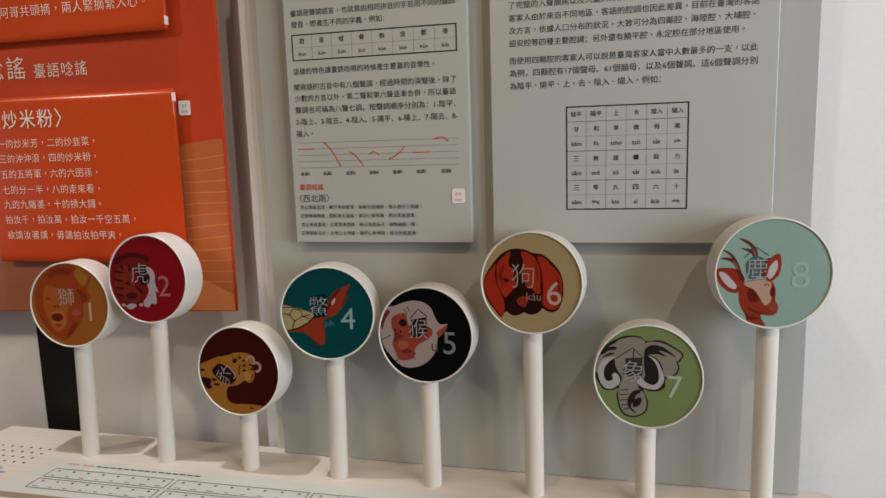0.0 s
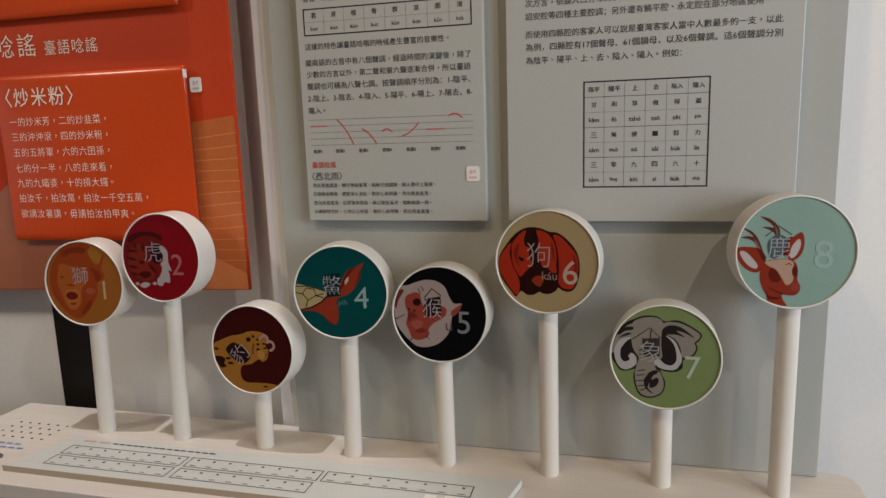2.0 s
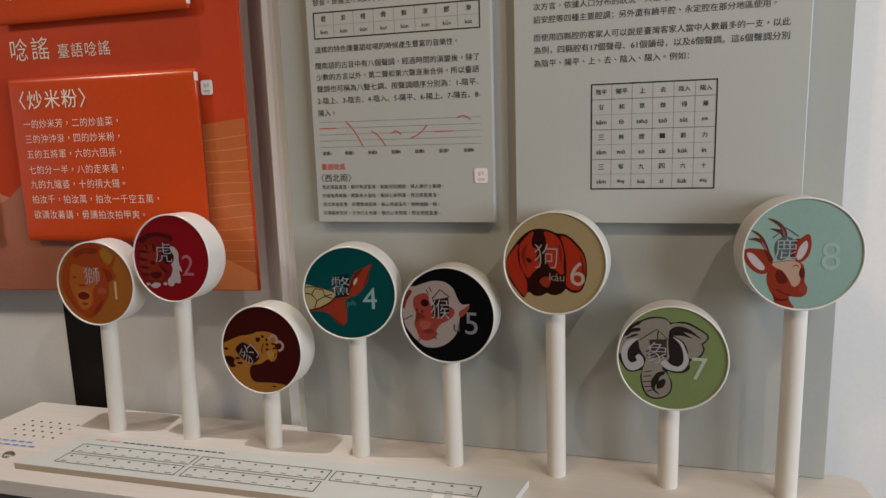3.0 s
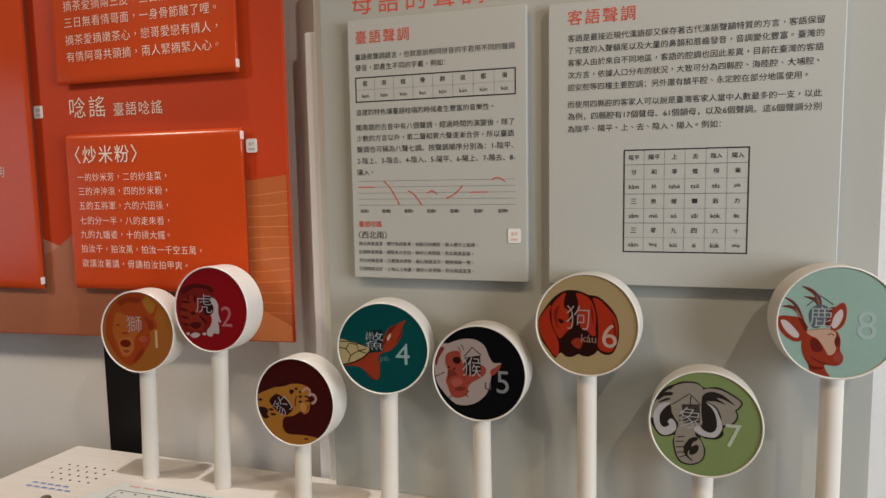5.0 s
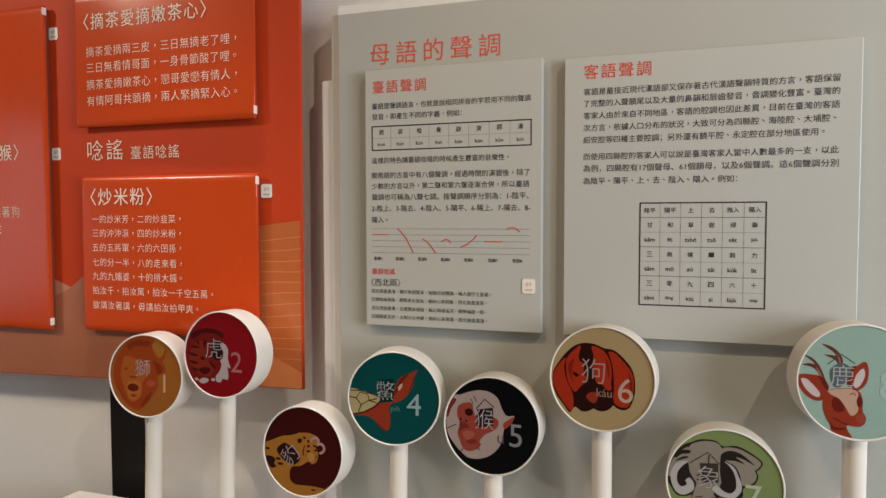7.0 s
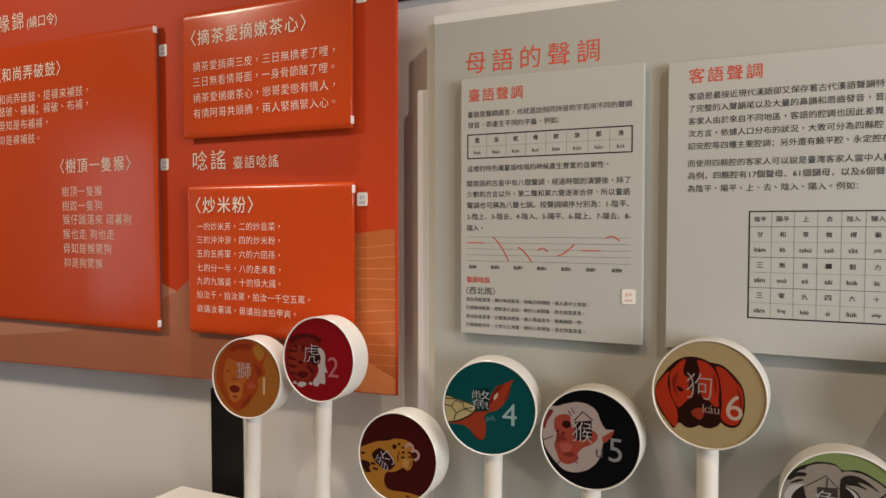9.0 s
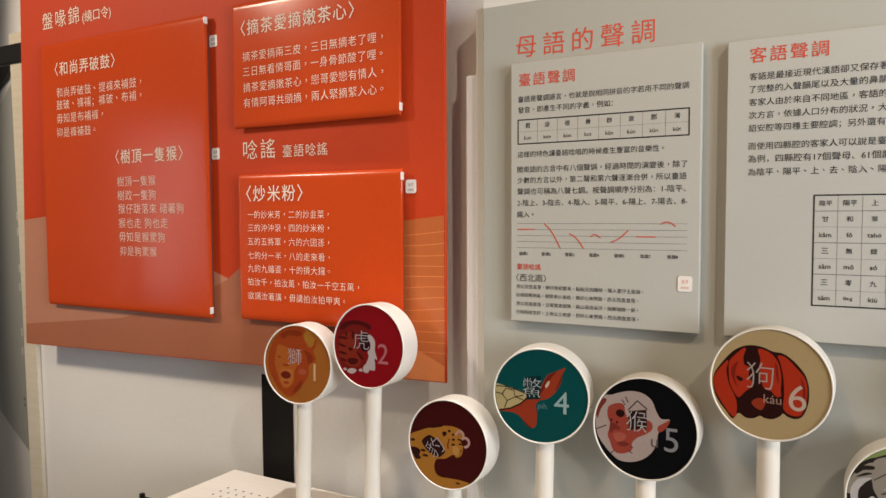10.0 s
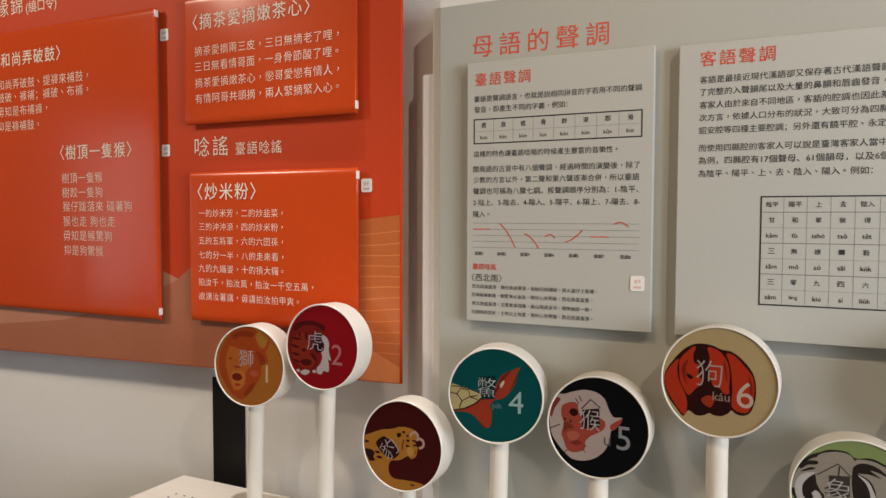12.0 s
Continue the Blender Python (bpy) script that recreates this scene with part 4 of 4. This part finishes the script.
def panel_left():
    p = language_panel("raised grey text panel with black writing and a red tone chart", 0.0, 0.35)
    T = lambda s, a, b, z, m=INK, bold=0.0, space=1.0: writing(s, a, b, z, -0.0006, m, p, bold, "text_line", 0, space)
    T("臺語聲調", 0.017, 0.127, 1.667, RED_INK, 0.004, 1.22)
    T("臺語是聲調語言，也就是說相同拼音的字若用不同的聲調", 0.015, 0.329, 1.630)
    T("發音，即產生不同的字義，例如：", 0.015, 0.198, 1.6095)
    T("這樣的特色讓臺語唸唱的時候產生豐富的音樂性。", 0.014, 0.289, 1.5245)
    T("閩南語的古音中有八個聲調，經過時間的演變後，除了", 0.0135, 0.328, 1.4955)
    T("少數的方言以外，第二聲和第六聲逐漸合併，所以臺語", 0.0135, 0.327, 1.4745)
    T("聲調也可稱為八聲七調。按聲調順序分別為：1-陰平、", 0.0135, 0.326, 1.4530)
    T("2-陰上、3-陰去、4-陰入、5-陽平、6-陽上、7-陽去、8-", 0.0135, 0.329, 1.4310)
    T("陽入。", 0.0135, 0.047, 1.4085)
    cell_table(p, 0.015, 0.330, 1.5445, 1.5905, 8, 2)
    for i, (a, b) in enumerate(zip("君滾棍骨群滾郡滑", ("kun", "kún", "kùn", "kut", "kûn", "kún", "kūn", "kút"))):
        x = 0.015 + (i + 0.5) * 0.315 / 8
        writing(a, x, x, 1.579, -0.0006, INK, p, 0.004, "table_entry", 0.0098)
        writing(b, x, x, 1.556, -0.0006, INK, p, 0.0, "table_entry", 0.0072)
    for i in range(5):
        z = 1.391 - i * 0.01175
        bm = bmesh.new()
        quad(bm, 0.013, 0.329, z - 0.0003, z + 0.0003, -0.0004)
        part("chart_line", bm, FINE_INK, p)
    pitch = (0.303 - 0.027) / 6
    curves = ((0.0, 1.3795, 0.035, 1.3795, 0), (0.008, 1.391, 0.040, 1.345, 0.006), (0.012, 1.372, 0.040, 1.344, 0.005), (0.006, 1.366, 0.025, 1.364, 0.006), (-0.002, 1.357, 0.030, 1.3795, -0.004), (-0.002, 1.3675, 0.032, 1.3675, 0), (-0.006, 1.390, 0.020, 1.386, 0.006))
    for i, (a, za, b, zb, bend) in enumerate(curves):
        x0, bm, n = 0.014 + i * pitch, bmesh.new(), 8
        pts = [Vector((x0 + a + (b - a) * k / n, za + (zb - za) * k / n + bend * math.sin(math.pi * k / n))) for k in range(n + 1)]
        for q0, q1 in zip(pts, pts[1:]):
            side = Vector((-(q1 - q0).y, (q1 - q0).x)).normalized() * 0.0009
            bm.faces.new([bm.verts.new((v.x, -0.0007, v.y)) for v in (q0 - side, q1 - side, q1 + side, q0 + side)])
        part("tone_curve", bm, RED_INK, p, "red tone curve")
        x = 0.026 + i * 0.0465
        writing("音調" + "1234578"[i], x, x, 1.3325, -0.0006, INK, p, 0.012, "table_entry", 0.0072)
    T("臺語唸謠", 0.013, 0.062, 1.307, RED_INK, 0.010, 1.0)
    T("〈西北雨〉", 0.011, 0.073, 1.2855)
    T("西北雨直直落，鯽仔魚欲娶某，鮎鮐兄拍鑼鼓，媒人婆仔土虱嫂。", 0.012, 0.256, 1.268)
    T("日頭暗尋無路，趕緊來火金姑，做好心來照路，西北雨直直落。", 0.012, 0.247, 1.2515)
    T("西北雨直直落，白鷺鷥來趕路，扁山嶺過溪河，揣無岫跋一倒。", 0.012, 0.247, 1.2345)
    T("日頭暗欲怎好，土地公土地婆，做好心來帶路，西北雨直直落。", 0.012, 0.248, 1.2180)
    icon(0.3265, 1.286, -0.0003, p, 0.024, SOFT_RED)


def panel_right():
    p = language_panel("raised grey text panel with black writing and a table of sounds", 0.39, 0.857)
    T = lambda s, a, b, z, m=INK, bold=0.0, space=1.0: writing(s, a, b, z, -0.0006, m, p, bold, "text_line", 0, space)
    T("客語聲調", 0.424, 0.538, 1.669, RED_INK, 0.004, 1.22)
    T("客語是最接近現代漢語卻又保存著古代漢語聲韻特質的方言，客語保留", 0.424, 0.826, 1.634)
    T("了完整的入聲韻尾以及大量的鼻韻和唇齒發音，音調變化豐富。臺灣的", 0.424, 0.826, 1.6135)
    T("客家人由於來自不同地區，客語的腔調也因此差異，目前在臺灣的客語", 0.424, 0.826, 1.592)
    T("次方言，依據人口分布的狀況，大致可分為四縣腔、海陸腔、大埔腔、", 0.424, 0.821, 1.5708)
    T("詔安腔等四種主要腔調；另外還有饒平腔、永定腔在部分地區使用。", 0.424, 0.805, 1.5495)
    T("而使用四縣腔的客家人可以說是臺灣客家人當中人數最多的一支，以此", 0.424, 0.826, 1.520)
    T("為例，四縣腔有17個聲母、61個韻母，以及6個聲調。這6個聲調分別", 0.424, 0.826, 1.499)
    T("為陰平、陽平、上、去、陰入、陽入。例如：", 0.424, 0.677, 1.477)
    x0, x1, z0, z1 = 0.522, 0.722, 1.260, 1.437
    cell_table(p, x0, x1, z0, z1, 6, 7, (1, 3, 5))
    grid = (("陰平", "陽平", "上", "去", "陰入", "陽入"), ("甘", "和", "草", "做", "得", "藥"), ("kâm", "fô", "tshó", "tsô", "têt", "jók"),
            ("三", "無", "嫂", "", "穀", "力"), ("sâm", "mô", "só", "sâi", "kùk", "lít"), ("三", "零", "九", "四", "六", "十"), ("sâm", "lâng", "kiú", "sì", "liùk", "shíp"))
    for j, row in enumerate(grid):
        for i, s in enumerate(row):
            x, z = x0 + (i + 0.5) * (x1 - x0) / 6, z1 + (j + 0.5) * (z0 - z1) / 7
            if s:
                writing(s, x, x, z, -0.0006, INK, p, 0.004, "table_entry", 0.0088 if j % 2 or j == 0 else 0.0074)
            else:
                bm = bmesh.new()
                quad(bm, x - 0.0042, x + 0.0042, z - 0.004, z + 0.004, -0.0006)
                part("print_bar", bm, INK, p)


panel_left()
panel_right()


# ---- the orange board ----
def orange_board():
    b = thing("orange_board", "large orange display board with tan hills printed along its foot", "board", 0, 0, 0)
    part("board", upright([(-1.656, 1.009), (-0.162, 1.049), (-0.160, 2.25), (-1.620, 2.25)], 0.030, 0.039, 0.0008), ORANGE, b)
    for x in (-1.45, -0.42):
        part("mounting_batten", box(x - 0.02, x + 0.02, 0.0392, 0.1095, 1.30, 2.15), COOL_WHITE, b)
    y = 0.0296
    part("printed_hill", flat([(-1.654, 1.011), (-1.643, 1.398), (-1.30, 1.43), (-0.853, 1.272), (-0.775, 1.245), (-0.775, 1.035)], y), TAN2, b, "pale tan printed hill")
    part("printed_hill", flat([(-1.654, 1.011), (-1.651, 1.072), (-1.2, 1.12), (-0.9, 1.20), (-0.79, 1.245), (-0.70, 1.31), (-0.45, 1.37), (-0.258, 1.397), (-0.258, 1.049)], y - 0.0002), TAN, b, "tan printed hill")
    part("printed_hill", flat([(-0.30, 1.048), (-0.30, 1.392), (-0.164, 1.407), (-0.164, 1.051)], y - 0.0004), STRIPE_BASE, b, "striped orange printed hill")
    for i in range(12):
        z = 1.105 + i * 0.0235
        bm = bmesh.new()
        n = 8
        rise = lambda x: z + 0.002 * math.sin((x + 0.3) * 26 + i * 0.9) + (x + 0.3) * 0.06
        for k in range(n):
            xa, xb = -0.262 + 0.099 * k / n, -0.262 + 0.099 * (k + 1) / n
            bm.faces.new([bm.verts.new((a, y - 0.0006, c)) for a, c in ((xa, rise(xa) - 0.0010), (xb, rise(xb) - 0.0010), (xb, rise(xb) + 0.0010), (xa, rise(xa) + 0.0010))])
        part("printed_line", bm, STRIPE, b)
    part("printed_hill", flat([(-0.30, 1.048), (-0.30, 1.10), (-0.23, 1.115), (-0.164, 1.085), (-0.164, 1.051)], y - 0.0008), STRIPE, b)
    writing("盤喙錦", -1.516, -1.345, 1.989, y - 0.001, CREAM_INK, b, 0.0, "title", 0, 1.26, 0.004)
    writing("(繞口令)", -1.330, -1.206, 1.9785, y - 0.001, CREAM_INK, b, 0.0, "title")
    writing("唸謠", -0.727, -0.624, 2.001, y - 0.001, CREAM_INK, b, 0.0, "title", 0, 1.26, 0.004)
    writing("唸謠", -0.725, -0.622, 1.571, y - 0.001, CREAM_INK, b, 0.0, "title", 0, 1.26, 0.004)
    writing("臺語唸謠", -0.599, -0.466, 1.5625, y - 0.001, CREAM_INK, b, 0.0, "title", 0, 1.16, 0.004)
    for x, z in ((-0.244, 1.470), (-0.244, 1.905), (-0.819, 1.849), (-0.819, 1.566)):
        icon(x, z, 0.0296, b, 0.026, SOFT_GREY)


orange_board()


def text_card(label, x0, x1, z0, z1, seed, clips):
    """A stiff printed card, slightly bulging, its sides turned in behind it."""
    c = thing("text_card", label, "text card", 0, 0, 0, "orange text cards")
    bm = bmesh.new()
    nx, nz, rnd = 40, 56, random.Random(seed)
    ph = [rnd.uniform(0, 6) for _ in range(4)]
    grid = []
    for j in range(nz + 1):
        row = []
        for i in range(nx + 1):
            u, v = 2 * i / nx - 1, 2 * j / nz - 1
            u, v = math.copysign(1 - (1 - abs(u)) ** 1.9, u), math.copysign(1 - (1 - abs(v)) ** 1.9, v)
            bulge = (1 - abs(u) ** 400) * (1 - abs(v) ** 400)
            ends, sides = (1 - abs(v)) * (z1 - z0) / 2, (1 - abs(u)) * (x1 - x0) / 2
            roll = sum(deep * (1 - math.sqrt(1 - max(0.0, 1 - gap / wide) ** 2)) for gap, wide, deep in ((ends, 0.015, 0.0060), (sides, 0.003, 0.0010)))
            wave = 0.0009 * math.sin(3 * u + ph[0]) * math.cos(2.3 * v + ph[1]) + 0.0002 * math.sin(7 * u + 3 * v + ph[2])
            fold = 0.0026 * math.exp(-((u - 0.12 - 0.08 * v) / 0.035) ** 2) * max(0, -v - 0.35) * 1.6
            y = 0.0095 + roll + (wave + fold) * bulge
            row.append(bm.verts.new((x0 + (u + 1) / 2 * (x1 - x0), y, z0 + (v + 1) / 2 * (z1 - z0))))
        grid.append(row)
    for j in range(nz):
        for i in range(nx):
            bm.faces.new((grid[j][i], grid[j][i + 1], grid[j + 1][i + 1], grid[j + 1][i]))
    rim = [grid[0][i] for i in range(nx)] + [grid[j][nx] for j in range(nz)] + [grid[nz][i] for i in range(nx, 0, -1)] + [grid[j][0] for j in range(nz, 0, -1)]
    cx, cz = (x0 + x1) / 2, (z0 + z1) / 2
    back = [bm.verts.new((v.co.x - math.copysign(0.0006, v.co.x - cx), 0.0170, v.co.z - math.copysign(0.0006, v.co.z - cz))) for v in rim]
    for i in range(len(rim)):
        j = (i + 1) % len(rim)
        bm.faces.new((rim[j], rim[i], back[i], back[j]))
    smooth(part("card_face", bm, CARD, c), 38)
    # Dark block puts the shade of the gap behind the card into its colour.
    part("gap_shade_block", box(x0 + 0.006, x1 - 0.006, 0.0162, 0.0294, z0 + 0.006, z1 - 0.006, 0.001, 1), GAP_SHADE, c, "dark block for the shaded gap behind the card")
    for z in clips:
        part("corner_clip", box(x1 - 0.0016, x1 + 0.0008, 0.0082, 0.0190, z - 0.0085, z + 0.0085, 0.0005, 1), CLIP, c, "small white corner clip")
    return c


def cards():
    y = 0.0080
    a = text_card("bulging orange text card with two verses in cream print", -1.502, -0.828, 1.145, 1.913, 1, (1.166, 1.898))
    T = lambda c, s, p, q, z, bold=0.0, space=1.0: writing(s, p, q, z, y, CREAM_INK, c, bold, "text_line", 0, space if bold else 1.08, 0.0 if bold else 0.009)
    T(a, "〈和尚弄破鼓〉", -1.433, -1.168, 1.836, 0.004, 1.16)
    T(a, "和尚弄破鼓、提褲來補鼓，", -1.427, -1.064, 1.768)
    T(a, "鼓破、褲補；褲破、布補，", -1.429, -1.065, 1.733)
    T(a, "毋知是布補褲，", -1.430, -1.224, 1.694)
    T(a, "抑是褲補鼓。", -1.432, -1.258, 1.653)
    T(a, "〈樹頂一隻猴〉", -1.177, -0.914, 1.572, 0.004, 1.16)
    T(a, "樹頂一隻猴", -1.172, -1.019, 1.504)
    T(a, "樹跤一隻狗", -1.172, -1.020, 1.466)
    T(a, "猴仔跋落來 碏著狗", -1.170, -0.916, 1.429)
    T(a, "猴也走 狗也走", -1.170, -0.976, 1.390)
    T(a, "毋知是猴驚狗", -1.170, -0.989, 1.352)
    T(a, "抑是狗驚猴", -1.168, -1.022, 1.313)
    b = text_card("bulging orange text card with a four-line verse in cream print", -0.735, -0.258, 1.622, 1.922, 2, (1.640, 1.906))
    T(b, "〈摘茶愛摘嫩茶心〉", -0.706, -0.373, 1.860, 0.004, 1.16)
    T(b, "摘茶愛摘兩三皮，三日無摘老了哩，", -0.701, -0.299, 1.792)
    T(b, "三日無看情哥面，一身骨節酸了哩。", -0.701, -0.300, 1.756)
    T(b, "摘茶愛摘嫩茶心，戀哥愛戀有情人，", -0.701, -0.299, 1.718)
    T(b, "有情阿哥共頭摘，兩人緊摘緊入心。", -0.701, -0.299, 1.681)
    c = text_card("bulging orange text card with a counting verse in cream print", -0.725, -0.256, 1.152, 1.508, 3, (1.492,))
    T(c, "〈炒米粉〉", -0.698, -0.524, 1.462, 0.004, 1.16)
    T(c, "一的炒米芳，二的炒韭菜，", -0.695, -0.449, 1.411)
    T(c, "三的沖沖滾，四的炒米粉，", -0.695, -0.449, 1.379)
    T(c, "五的五將軍，六的六囝孫，", -0.696, -0.449, 1.346)
    T(c, "七的分一半，八的走來看，", -0.696, -0.448, 1.312)
    T(c, "九的九嬸婆，十的摃大鑼。", -0.697, -0.448, 1.280)
    T(c, "拍汝千，拍汝萬，拍汝一千空五萬，", -0.698, -0.368, 1.247)
    T(c, "欲講汝著講，毋講拍汝拍甲爽。", -0.698, -0.406, 1.213)


cards()


# ---- beside the boards ----
def neighbours():
    p = thing("black_board", "narrow matt black upright board behind the table against the wall", "board", 0, 0, 0)
    part("panel", box(-0.752, -0.648, 0.1065, 0.1096, 0.55, 0.99, 0.0008), BLACK, p)
    k = thing("black_stand", "low black metal stand beside the table against the wall", "stand", -1.10, 0.07, 0)
    for x in (-0.085, 0.075):
        part("leg", box(x - 0.006, x + 0.006, -0.006, 0.006, 0.0, 0.60 if x < 0 else 0.592, 0.001, 1), BLACK, k)
    part("top_bar", box(-0.079, 0.069, -0.006, 0.006, 0.578, 0.590, 0.001, 1), BLACK, k)
    part("foot_bar", box(-0.085, 0.075, -0.025, 0.025, 0.0, 0.012, 0.001, 1), BLACK, k)
    g = thing("pale_board", "pale grey-green display board with small stickers beside the orange board", "board", -1.769, 0.0985, 0.617)
    g.matrix_world = pose(-1.774, 0.0985, 0.617, 0, -4.2, -24)
    part("board", box(-0.94, 0.0, 0.0, 0.010, 0.0, 1.255, 0.0015), GREY, g)
    part("mounting_batten", box(-0.60, -0.56, 0.0102, 0.0128, 0.2, 1.1), COOL_WHITE, g)
    for z in (0.80, 0.745, 0.62, 0.555, 0.40, 0.335):
        icon(-0.052 - 0.014 * (z < 0.6), z, 0.0, g, 0.024, SOFT_GREY)
    bm = bmesh.new()
    quad(bm, -0.090, -0.066, 0.165, 0.175, -0.0006)
    quad(bm, -0.085, -0.060, 0.145, 0.155, -0.0006)
    part("print_bar", bm, INK, g)


neighbours()
